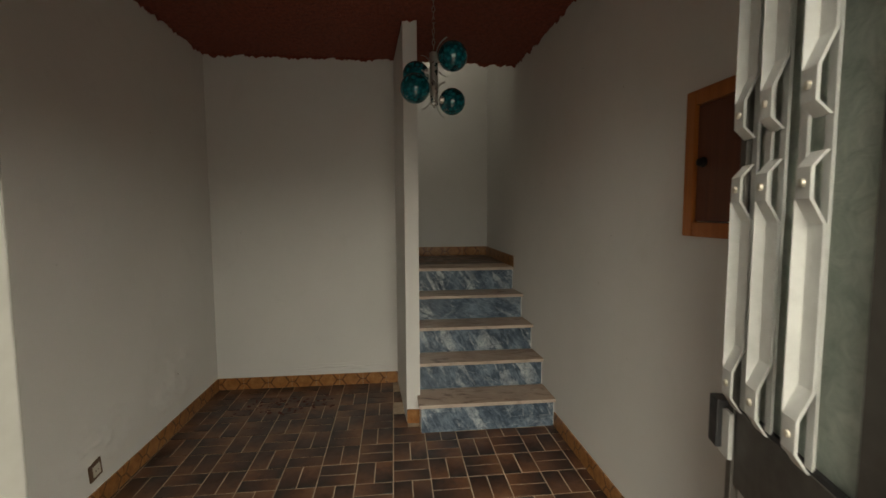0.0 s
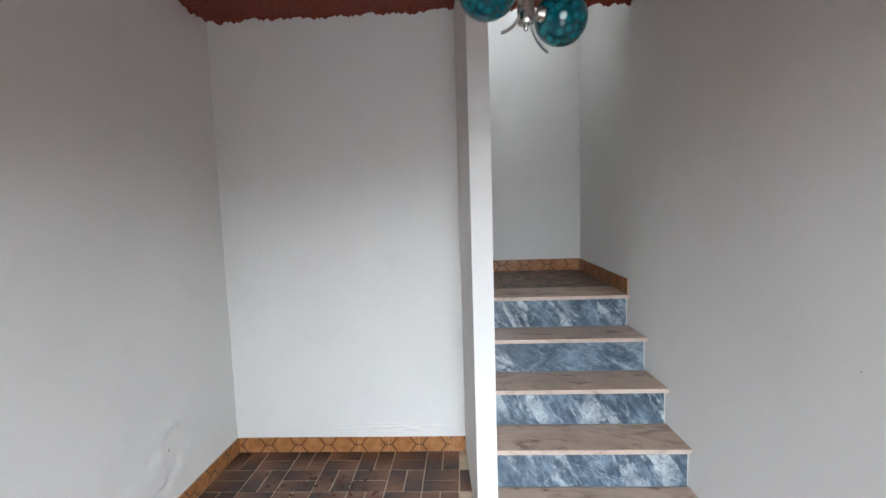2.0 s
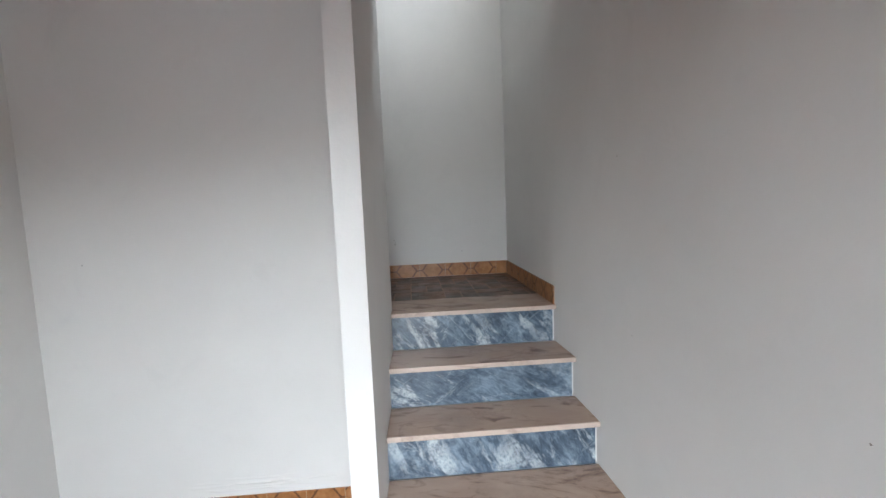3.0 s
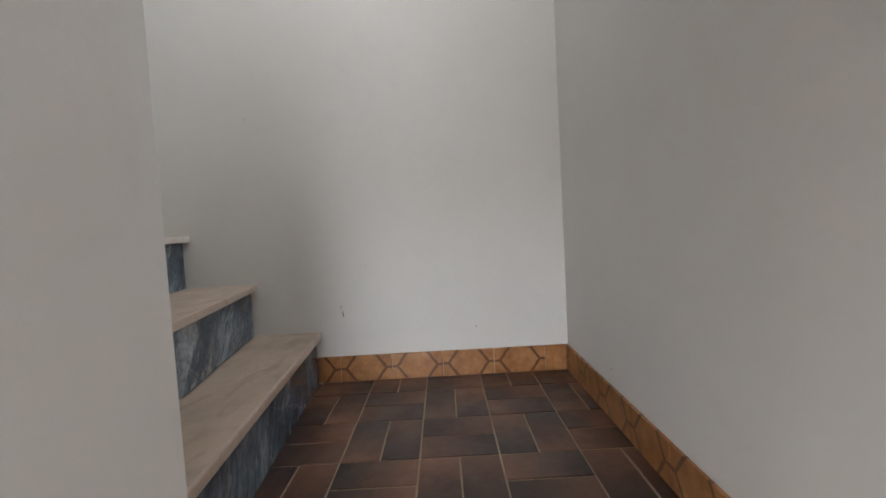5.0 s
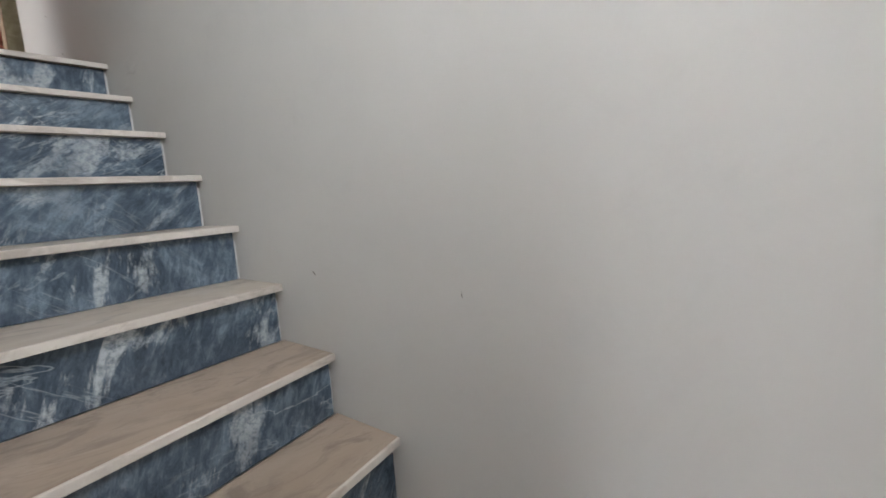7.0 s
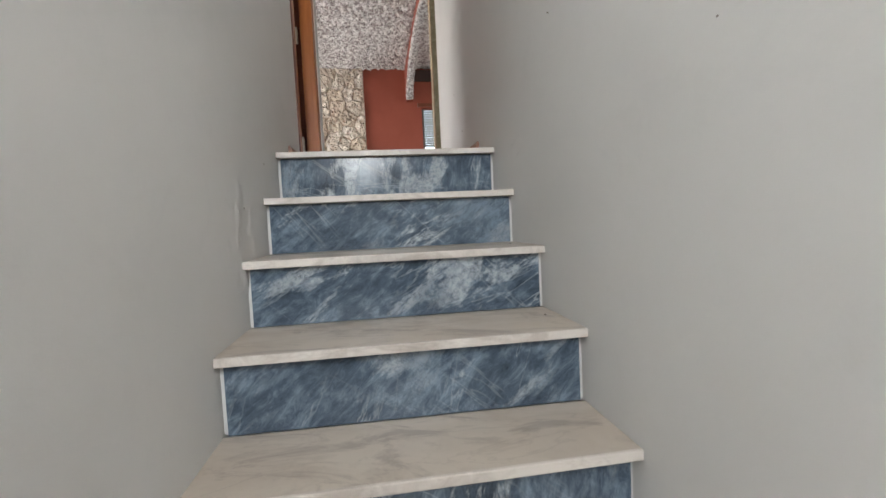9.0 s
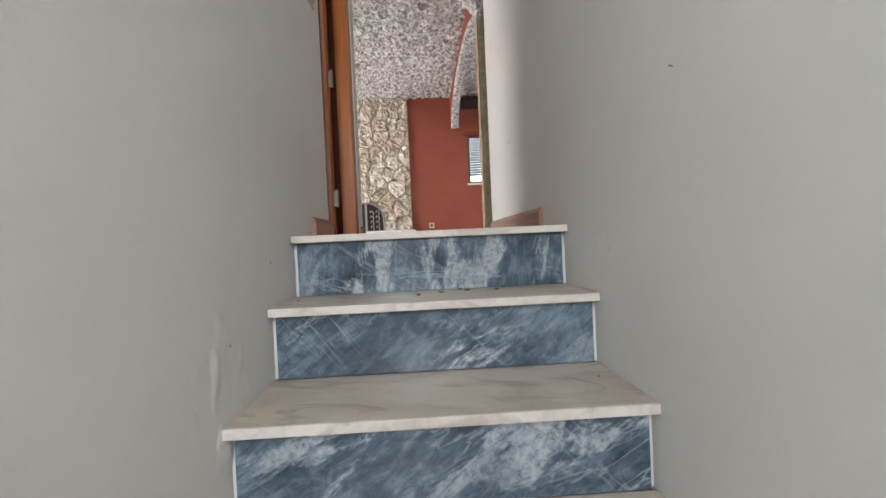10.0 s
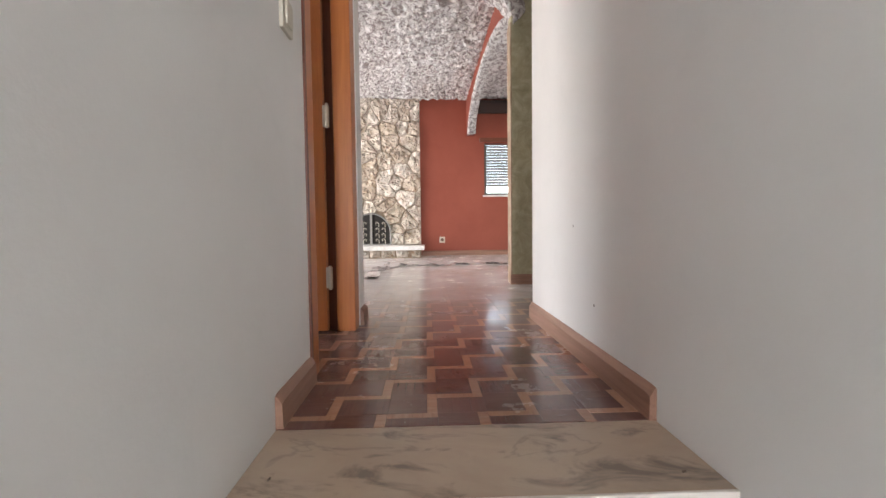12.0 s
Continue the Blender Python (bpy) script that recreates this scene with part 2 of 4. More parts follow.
def parquet(name, a, b, c3, dust):
    m = shader(name, a, 0.3)
    v = coords(m, (1, 0.05, 1))
    tc = node(m, "TexCoord").outputs["Object"]
    rnd = node(m, "ObjectInfo").outputs["Random"]
    isl = node(m, "NewGeometry").outputs["Random Per Island"]
    pick = calc(m, "FRACT", calc(m, "ADD", calc(m, "MULTIPLY", rnd, 5.7), isl))
    c = mix(m, pick, a, b)
    x = node(m, "SeparateXYZ", [(0, tc)]).outputs[0]
    finger = calc(m, "FRACT", calc(m, "MULTIPLY", x, 42.0))
    line = ramp(m, finger, [(0.0, 0.5), (0.06, 0.0), (0.94, 0.0), (1.0, 0.5)])
    c = mix(m, ramp(m, grain(m, v, 90, 5, 0.6), [(0.35, 0.0), (0.7, 0.6)]), c, c3)
    c = mix(m, line, c, tuple(0.5 * k for k in a))
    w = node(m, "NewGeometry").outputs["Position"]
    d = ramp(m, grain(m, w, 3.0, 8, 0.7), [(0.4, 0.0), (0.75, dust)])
    # Paling towards -x: dust, and the floor's grazing sheen put into the colour.
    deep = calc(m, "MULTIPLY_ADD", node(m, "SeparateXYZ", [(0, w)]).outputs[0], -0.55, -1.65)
    sheen_film = calc(m, "MULTIPLY", ramp(m, deep, [(0.0, 0.0), (1.0, 0.85)]), ramp(m, grain(m, w, 2.2, 6, 0.65), [(0.3, 0.55), (0.65, 1.0)]))
    c = mix(m, calc(m, "MAXIMUM", d, sheen_film), c, (0.62, 0.58, 0.555))
    r = ramp(m, grain(m, w, 5, 6, 0.7), [(0.35, 0.1), (0.7, 0.32)])
    return finish(m, c, r, grain(m, w, 14, 5), 0.004, 0.35)


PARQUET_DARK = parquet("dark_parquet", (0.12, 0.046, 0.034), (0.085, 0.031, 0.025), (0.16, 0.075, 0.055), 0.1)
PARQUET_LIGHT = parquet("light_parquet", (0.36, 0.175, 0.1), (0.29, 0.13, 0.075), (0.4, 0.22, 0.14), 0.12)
# Paler copies for the far floor: reflected daylight is painted in with the dust.
PARQUET_DUSTY_SHEEN = parquet("dusty_sheen_parquet", (0.7, 0.66, 0.62), (0.63, 0.59, 0.55), (0.75, 0.71, 0.67), 0.4)
PARQUET_DARK_SHEEN = parquet("dusty_sheen_dark_parquet", (0.33, 0.27, 0.25), (0.27, 0.21, 0.19), (0.41, 0.35, 0.325), 0.9)
PARQUET_LIGHT_SHEEN = parquet("dusty_sheen_light_parquet", (0.4, 0.29, 0.235), (0.34, 0.24, 0.19), (0.46, 0.35, 0.3), 0.85)
PARQUET_GAP = grout("parquet_joint", (0.1, 0.05, 0.04), (0.14, 0.08, 0.06))


def field_stone():
    m = shader("beige_field_stone", (0.5, 0.42, 0.33), 0.8)
    v = coords(m)
    rnd = node(m, "ObjectInfo").outputs["Random"]
    c = mix(m, rnd, (0.58, 0.49, 0.39), (0.84, 0.78, 0.7))
    c = mix(m, ramp(m, grain(m, v, 8, 8, 0.72, 0.8), [(0.5, 0.0), (0.64, 0.7)]), c, (0.36, 0.24, 0.15))
    split = node(m, "TexVoronoi", [("Vector", mix(m, 0.3, v, node(m, "TexNoise", [("Vector", v)], Scale=6.0).outputs[1]))], Scale=8.0)
    split.feature = "F1"
    return finish(m, c, None, calc(m, "ADD", split.outputs["Distance"], calc(m, "MULTIPLY", grain(m, v, 14, 5, 0.55), 0.45)), 0.09, 1.0)


STONE = field_stone()
MORTAR = grout("mortar", (0.4, 0.31, 0.22), (0.26, 0.18, 0.12))


def stucco():
    m = shader("white_stucco", (0.7, 0.67, 0.65), 0.85)
    v = coords(m, loose=False)
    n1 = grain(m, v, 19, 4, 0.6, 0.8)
    # n1 also shapes the relief: shade between lumps is painted into its hollows.
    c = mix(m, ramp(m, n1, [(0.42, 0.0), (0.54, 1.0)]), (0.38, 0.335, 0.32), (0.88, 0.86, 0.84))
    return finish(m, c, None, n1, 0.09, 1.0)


STUCCO = stucco()


def metal(name, color, rough, metallic=1.0):
    m = shader(name, color, rough, metallic)
    v = coords(m)
    return finish(m, mix(m, ramp(m, grain(m, v, 18, 6, 0.7), [(0.4, 0.0), (0.75, 0.6)]), color, tuple(0.72 * k for k in color)), ramp(m, grain(m, v, 30, 4), [(0.3, rough), (0.7, rough + 0.15)]))


CHROME = metal("dull_chrome", (0.6, 0.58, 0.55), 0.22)
IRON = metal("black_iron", (0.035, 0.033, 0.03), 0.5, 0.6)
BRASS = metal("old_pale_metal", (0.6, 0.55, 0.46), 0.4, 0.6)
ALU_WHITE = metal("white_aluminium", (0.62, 0.62, 0.6), 0.35, 0.15)
ALU_DARK = metal("bronze_aluminium", (0.13, 0.12, 0.11), 0.4, 0.6)
BLACK = metal("black_plastic", (0.02, 0.02, 0.022), 0.4, 0.0)
CREAM = metal("cream_plastic", (0.6, 0.55, 0.45), 0.4, 0.0)
BROWN = metal("brown_plastic", (0.14, 0.08, 0.05), 0.4, 0.0)
FRAME_GREY = metal("grey_painted_frame", (0.26, 0.25, 0.23), 0.5, 0.0)
SHUTTER = metal("grey_shutter_plastic", (0.13, 0.125, 0.12), 0.5, 0.0)


def teal_glass():
    m = shader("teal_mottled_glass", (0.0, 0.12, 0.15), 0.08)
    v = coords(m)
    spots = node(m, "TexVoronoi", [("Vector", v)], Scale=55.0).outputs["Distance"]
    c = mix(m, ramp(m, spots, [(0.1, 1.0), (0.6, 0.0)]), (0.0, 0.075, 0.1), (0.01, 0.25, 0.29))
    b = m.node_tree.nodes["Principled BSDF"]
    b.inputs["Transmission Weight"].default_value = 0.35
    return finish(m, c, None, spots, 0.002, 0.35)


TEAL = teal_glass()


def ribbed_glass():
    m = shader("frosted_green_glass", (0.6, 0.68, 0.6), 0.35)
    v = coords(m)
    n = grain(m, v, 20, 6, 0.72, 0.8)
    b = m.node_tree.nodes["Principled BSDF"]
    b.inputs["Transmission Weight"].default_value = 0.4
    return finish(m, mix(m, ramp(m, n, [(0.35, 0.0), (0.65, 1.0)]), (0.38, 0.46, 0.4), (0.7, 0.75, 0.68)), None, n, 0.008, 0.8)


GLASS_DOOR = ribbed_glass()
GLASS = shader("clear_glass", (0.9, 0.95, 0.95), 0.03)
GLASS.node_tree.nodes["Principled BSDF"].inputs["Transmission Weight"].default_value = 1.0
GROUND = grout("concrete_ground", (0.3, 0.29, 0.27), (0.22, 0.21, 0.2))
LEAF = shader("dry_leaf", (0.13, 0.095, 0.075), 0.8)
SCUFF = shader("scuff", (0.26, 0.23, 0.2), 0.8)

# ---- building helpers ----
WORLD = {}


def part(name, bm, material, parent=None, label="", m=None, smooth=False):
    """One mesh from world-space geometry; m is the frame that its local axes take."""
    m = m or Matrix()
    me = bpy.data.meshes.new(name)
    bm.transform(m.inverted())
    bm.to_mesh(me)
    bm.free()
    me.materials.append(material)
    if smooth:
        me.polygons.foreach_set("use_smooth", [True] * len(me.polygons))
    return place(name, me, parent, m, label)


def place(name, me, parent, m, label=""):
    ob = new(name, me)
    if parent:
        ob.parent = parent
        ob.matrix_parent_inverse = WORLD[parent.name].inverted()
    ob.matrix_basis = m
    WORLD[ob.name] = m.copy()
    if label:
        ob["label"] = label
    return ob


def thing(name, at, label, category, group="", kind=""):
    ob = new(name)
    ob.empty_display_size = 0.1
    ob.matrix_basis = Matrix.Translation(at)
    WORLD[ob.name] = Matrix.Translation(at)
    return tagged(ob, label, category, group, kind)


def setting(name, bm, material, label, category, smooth=False):
    return tagged(part(name, bm, material, smooth=smooth), label, category, "", "structure")


def boxes(*spans):
    bm = bmesh.new()
    for x0, x1, y0, y1, z0, z1 in spans:
        prism([(x0, y0), (x1, y0), (x1, y1), (x0, y1)], z0, z1, bm)
    return bm


def prism(poly, z0, z1, bm=None):
    bm = bm or bmesh.new()
    a = sum(p[0] * q[1] - q[0] * p[1] for p, q in zip(poly, [*poly[1:], poly[0]]))
    poly = poly if a > 0 else poly[::-1]
    lo = [bm.verts.new((x, y, z0)) for x, y in poly]
    hi = [bm.verts.new((x, y, z1)) for x, y in poly]
    bm.faces.new(lo[::-1])
    bm.faces.new(hi)
    for i in range(len(poly)):
        j = (i + 1) % len(poly)
        bm.faces.new((lo[i], lo[j], hi[j], hi[i]))
    return bm


def bevel(bm, width, segments=2):
    bmesh.ops.bevel(bm, geom=bm.edges[:], offset=width, segments=segments, profile=0.6, affect="EDGES")
    return bm


def rod(points, radius, sides=8, flat=1.0):
    """A round bar along points."""
    bm = bmesh.new()
    rings = []
    pts = [Vector(p) for p in points]
    for i, p in enumerate(pts):
        t = (pts[min(i + 1, len(pts) - 1)] - pts[max(i - 1, 0)]).normalized()
        u = t.orthogonal().normalized() if i == 0 else (u - t * u.dot(t)).normalized()
        w = t.cross(u)
        rings.append([bm.verts.new(p + (u * math.cos(a) + w * math.sin(a) * flat) * radius) for a in [k * math.tau / sides for k in range(sides)]])
    for a, b in zip(rings, rings[1:]):
        for k in range(sides):
            bm.faces.new((a[k], a[(k + 1) % sides], b[(k + 1) % sides], b[k]))
    bm.faces.new(rings[0][::-1])
    bm.faces.new(rings[-1])
    return bm


def lathe(profile, at, axis=(0, 0, 1), sides=24):
    """A turned shape: (distance along the axis, radius) rows."""
    bm = bmesh.new()
    ax = Vector(axis).normalized()
    u = ax.orthogonal().normalized()
    w = ax.cross(u)
    rings = [[bm.verts.new(Vector(at) + ax * d + (u * math.cos(k * math.tau / sides) + w * math.sin(k * math.tau / sides)) * r) for k in range(sides)] for d, r in profile]
    for a, b in zip(rings, rings[1:]):
        for k in range(sides):
            bm.faces.new((a[k], a[(k + 1) % sides], b[(k + 1) % sides], b[k]))
    bm.faces.new(rings[0][::-1])
    bm.faces.new(rings[-1])
    bmesh.ops.recalc_face_normals(bm, faces=bm.faces)
    return bm


def ball(at, r):
    n = 14
    return lathe([(-r * math.cos(math.pi * (i + 0.02) / (n + 0.04)), max(r * math.sin(math.pi * (i + 0.02) / (n + 0.04)), 1e-4)) for i in range(n + 1)], at)


# ---- the plan ----
R = 0.19
ZL, ZU = 5 * R, 15 * R
ZC = 2.628
ZT = 5.6
ZLIV = 5.392
XL, XR = -1.578, 0.889
YF, YH = -2.45, 0.89
YL, YB = 1.163, 2.032
PX1 = 0.034
PF, PB = -0.086, -0.14
XB = -8.9
YA0, YA1 = 2.19, 2.31
JL, JR = -0.425, 0.505

XS = 0.858


def side(y):
    """The right wall's face; it kinks a little beside the lower steps."""
    return XR if y < 0.2 else XS if y > 0.95 else XR + (XS - XR) * (y - 0.2) / 0.75


SY0, SY1, SZ0, SZ1 = 1.29, 1.56, 3.11, 4.42
bm = prism([(XR, -2.67), (XR, 0.2), (XS, 0.95), (XS, YB + 0.2), (1.1, YB + 0.2), (1.1, -2.67)], -0.1, SZ0)
prism([(XR, -2.67), (XR, 0.2), (XS, 0.95), (XS, SY0), (1.1, SY0), (1.1, -2.67)], SZ0, SZ1, bm)
prism([(XS, SY1), (XS, YB + 0.2), (1.1, YB + 0.2), (1.1, SY1)], SZ0, SZ1, bm)
prism([(XR, -2.67), (XR, 0.2), (XS, 0.95), (XS, YB + 0.2), (1.1, YB + 0.2), (1.1, -2.67)], SZ1, ZT, bm)
setting("wall_right", bm, PLASTER, "off-white plastered wall with small nail holes", "wall")
XLF = -1.632
setting("wall_left", prism([(XL, YH), (XL, 1.0), (-1.85, 1.0), (-1.85, -2.67), (XLF, -2.67)], -0.1, ZU), PLASTER, "off-white plastered wall, blistered with damp near the floor", "wall")
setting("wall_front", boxes((XLF, JL, YF - 0.2, YF, -0.1, ZU), (JR, XR, YF - 0.2, YF, -0.1, ZU), (JL, JR, YF - 0.2, YF, 2.12, ZU)), PLASTER, "plastered front wall around the entrance doorway", "wall")
setting("wall_back", boxes((XL, PB, YH, 1.0, -0.1, ZU)), PLASTER, "white plastered back wall of the hall with hairline cracks", "wall")
wing = [(PX1, 0.92), (PX1, 1.0), (-0.3, 1.11), (-0.75, YL), (-2.852, YL), (-2.852, 1.02), (-0.75, 1.02), (PB, 0.92)]
bm = prism([(PF, 0.15), (0.004, 0.14), *wing[1:]], -0.1, ZC - 0.001)
prism(wing, ZC - 0.001, ZT, bm)
setting("wall_stair_left", bm, PLASTER, "off-white plastered partition and wall beside the stairs", "wall")
# Unseen wall, added so that sky light can't leak in over the hall.
setting("wall_stair_front", boxes((PX1 - 0.12, XR, 0.79, 0.916, ZC + 0.05, ZT)), PLASTER, "unseen plastered wall added above the hall ceiling to keep light out", "wall")
setting("wall_stair_back", boxes((-3.715, XR, YB, YB + 0.18, -0.1, ZT)), PLASTER, "off-white scuffed plaster wall of the stairwell", "wall")
setting("wall_corridor_end", boxes((-3.74, -3.602, 1.0, 1.196, ZU - 0.1, ZT), (-3.6, -2.852, 1.02, YL, ZU + 2.1, ZT)), PLASTER, "white plastered wall around the inner doorway", "wall")
setting("ceiling_hall", boxes((XLF, XR, YF, 0.915, ZC, ZU - 0.01)), CEILING_RED, "rough dark red textured ceiling with ragged paint edges", "ceiling")
setting("ceiling_stairwell", boxes((-5.0, XR + 0.2, 0.9, 4.9, ZT, ZT + 0.2)), PLASTER, "plain white ceiling above the stairs", "ceiling")
setting("floor_hall", boxes((XLF, XR, YF - 0.2, YH, -0.12, -0.0022)), GROUT, "brown glazed tile floor laid in pairs with beige grout", "floor")
setting("floor_landing", boxes((-0.06, XR, 1.2, YB, 0.75, ZL - 0.0022)), GROUT_DARK, "brown glazed tile stair landing", "floor")
setting("floor_upper", boxes((XB, -2.52, -2.4, 4.7, ZU - 0.2, ZU - 0.004)), PARQUET_GAP, "worn varnished parquet floor with light zigzag strips", "floor")
setting("ground", boxes((-70, 70, -70, YF - 0.2, -0.3, -0.12)), GROUND, "grey concrete ground outside the entrance", "ground")

# rooms around, seen through openings or closing the place
setting("wall_living_far", boxes((XB - 0.2, XB, -2.6, 2.476, ZU - 0.2, ZT), (XB - 0.2, XB, 3.6, 4.9, ZU - 0.2, ZT), (XB - 0.2, XB, 2.476, 3.6, ZU - 0.2, 3.836), (XB - 0.2, XB, 2.476, 3.6, 4.68, ZT)), TERRACOTTA, "terracotta painted living room wall", "wall")
setting("wall_living_left", boxes((XB, -8.6, -2.6, -2.4, ZU - 0.2, ZT), (-5.4, -3.58, -2.6, -2.4, ZU - 0.2, ZT), (-3.58, -2.62, -2.6, -2.4, ZU - 0.2, 3.4), (-3.58, -2.62, -2.6, -2.4, 4.6, ZT), (-2.62, -2.1, -2.6, -2.4, ZU - 0.2, ZT), (-8.6, -5.4, -2.6, -2.4, ZU - 0.2, 3.1), (-8.6, -5.4, -2.6, -2.4, 4.9, ZT)), PLASTER, "plain plastered living room wall with a wide window opening", "wall")
# Out of view; added only to make the side room light-tight.
setting("wall_side_room", boxes((-3.72, -3.602, -2.4, 1.0, ZU - 0.1, ZT), (-2.2, -2.1, -2.4, 1.02, ZU - 0.1, ZT)), PLASTER, "plain unseen wall added to close the side room", "wall")
setting("wall_dining_right", boxes((XB, -6.9, 4.7, 4.9, ZU - 0.2, ZT), (-5.7, -3.5, 4.7, 4.9, ZU - 0.2, ZT), (-6.9, -5.7, 4.7, 4.9, ZU - 0.2, 3.3), (-6.9, -5.7, 4.7, 4.9, 4.7, ZT)), PLASTER, "plain dining room wall with an added window opening, unseen", "wall")
setting("wall_passage", boxes((-3.715, -3.55, YB + 0.18, 4.7, ZU - 0.2, ZT)), PLASTER, "plain wall closing the side passage", "wall")
setting("wall_green", boxes((-5.16, -5.02, 2.185, 4.7, ZU - 0.1, ZT)), GREEN, "mottled olive green papered wall", "wall")
setting("wall_green_edge", boxes((-5.158, -5.022, 2.176, 2.185, ZU - 0.1, 4.88)), MORTAR, "tan edge of the green wall", "wall")
# Unseen lid, added to shut the sky out of the side room.
setting("ceiling_side_room", boxes((-3.72, -2.1, -2.6, 0.9, ZT - 0.1, ZT + 0.1)), PLASTER, "plain white unseen ceiling added to close the side room", "ceiling")


def lumpy(x0, x1, y0, y1, z, step, high, seed):
    """A sheet of thick stucco, lumps hanging down."""
    rng = np.random.default_rng(seed)
    nx, ny = int((x1 - x0) / step) + 1, int((y1 - y0) / step) + 1
    h = rng.random((nx, ny))
    soft = (h + np.roll(h, 1, 0) + np.roll(h, 1, 1) + np.roll(h, -1, 0) + np.roll(h, -1, 1)) / 5
    soft = (soft - soft.min()) / (soft.max() - soft.min())
    gx, gy = np.linspace(x0, x1, nx), np.linspace(y0, y1, ny)
    co = [(gx[i] + (h[i, j] - 0.5) * step * 0.7, gy[j] + (h[j % nx, i % ny] - 0.5) * step * 0.7, z - high * soft[i, j] ** 1.5) for i in range(nx) for j in range(ny)]
    faces = [(i * ny + j, i * ny + j + 1, (i + 1) * ny + j + 1, (i + 1) * ny + j) for i in range(nx - 1) for j in range(ny - 1)]
    me = bpy.data.meshes.new("stucco")
    me.from_pydata(co, [], faces)
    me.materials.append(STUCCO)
    return me


def ceiling_sheet(name, x0, x1, y0, y1, z, step, high, seed, label):
    ob = new(name, lumpy(x0, x1, y0, y1, z, step, high, seed))
    WORLD[ob.name] = Matrix()
    return tagged(ob, label, "ceiling", "", "structure")


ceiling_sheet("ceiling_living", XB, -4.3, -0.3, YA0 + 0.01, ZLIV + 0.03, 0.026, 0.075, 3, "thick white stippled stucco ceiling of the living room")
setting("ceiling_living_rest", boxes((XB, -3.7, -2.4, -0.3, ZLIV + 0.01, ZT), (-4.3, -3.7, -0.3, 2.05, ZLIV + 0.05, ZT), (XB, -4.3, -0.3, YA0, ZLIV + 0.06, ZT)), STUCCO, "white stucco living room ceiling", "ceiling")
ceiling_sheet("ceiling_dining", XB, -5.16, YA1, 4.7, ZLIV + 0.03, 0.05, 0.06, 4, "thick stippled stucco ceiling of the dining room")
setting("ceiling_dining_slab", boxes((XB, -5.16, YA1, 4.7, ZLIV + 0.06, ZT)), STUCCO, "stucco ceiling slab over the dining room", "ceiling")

# arch between living and dining room: solid above the curve
AC, AW, AZ, AH = -6.86, 1.82, 4.8, 0.47


def arch_wall():
    bm = bmesh.new()
    xs = [XB, AC - AW, *[AC - AW * math.cos(math.pi * i / 40) for i in range(1, 40)], AC + AW]
    zs = [AZ, AZ, *[AZ + AH * math.sin(math.pi * i / 40) for i in range(1, 40)], AZ]
    for y0, y1 in ((YA0, YA1),):
        lo = [[bm.verts.new((x, y, z)) for x, z in zip(xs, zs)] for y in (y0, y1)]
        hi = [[bm.verts.new((x, y, ZT)) for x in xs] for y in (y0, y1)]
        for i in range(len(xs) - 1):
            for k in (0, 1):
                bm.faces.new((lo[k][i], lo[k][i + 1], hi[k][i + 1], hi[k][i]))
            bm.faces.new((lo[0][i], lo[0][i + 1], lo[1][i + 1], lo[1][i]))
    bmesh.ops.recalc_face_normals(bm, faces=bm.faces)
    return bm


arch = setting("wall_arch", arch_wall(), TERRACOTTA, "terracotta wall with a wide stucco-lined arch", "wall")


def stucco_band(curve, across, thick, seed):
    """A rough stucco lining that follows a curve; across gives the two sides."""
    rng = np.random.default_rng(seed)
    bm = bmesh.new()
    n = 8
    rows = []
    for k in range(len(curve) * 4 - 3):
        i, f = divmod(k, 4)
        j = min(i + 1, len(curve) - 1)
        p, q = Vector(curve[i]), Vector(curve[j])
        c = p.lerp(q, f / 4)
        d = (Vector(curve[min(i + 1, len(curve) - 1)]) - Vector(curve[max(i - 1, 0)])).normalized()
        a = Vector(across).normalized()
        nrm = a.cross(d)
        nrm = nrm if nrm.z < 0 else -nrm
        row = []
        for s in range(n + 1):
            e = 0.0 if s in (0, n) else thick * (0.5 + rng.random() * 0.9)
            row.append(bm.verts.new(c + Vector(across) * (s / n) + nrm * e + d * (rng.random() - 0.5) * 0.012))
        rows.append(row)
    for r0, r1 in zip(rows, rows[1:]):
        for s in range(n):
            bm.faces.new((r0[s], r0[s + 1], r1[s + 1], r1[s]))
    return bm


curve = [(AC - AW * math.cos(math.pi * i / 40), YA0 - 0.006, AZ + AH * math.sin(math.pi * i / 40)) for i in range(0, 41)]
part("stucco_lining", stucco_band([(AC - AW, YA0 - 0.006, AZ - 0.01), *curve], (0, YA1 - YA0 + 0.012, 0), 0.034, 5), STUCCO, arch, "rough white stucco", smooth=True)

# second arch, across the passage
B0, BW, BZ, BH = 1.2, 1.0, 4.86, 0.46


def cross_arch(inner, x0, x1):
    bm = bmesh.new()
    prev = None
    for i in range(31):
        a = math.pi * i / 30
        y, z = B0 - BW * math.cos(a), BZ + BH * math.sin(a)
        row = [bm.verts.new((x, y + dy, z + dz)) for x, dy, dz in ((x0, 0, 0), (x1, 0, 0), (x1, -inner * math.cos(a), inner), (x0, -inner * math.cos(a), inner))]
        if prev:
            for k in range(4):
                bm.faces.new((prev[k], prev[(k + 1) % 4], row[(k + 1) % 4], row[k]))
        else:
            bm.faces.new(row)
        prev = row
    bm.faces.new(prev[::-1])
    bmesh.ops.recalc_face_normals(bm, faces=bm.faces)
    bmesh.ops.subdivide_edges(bm, edges=bm.edges[:], cuts=2, use_grid_fill=True)
    for v in bm.verts:
        v.co += Vector(noise.noise_vector(v.co * 38)) * 0.012
    return bm


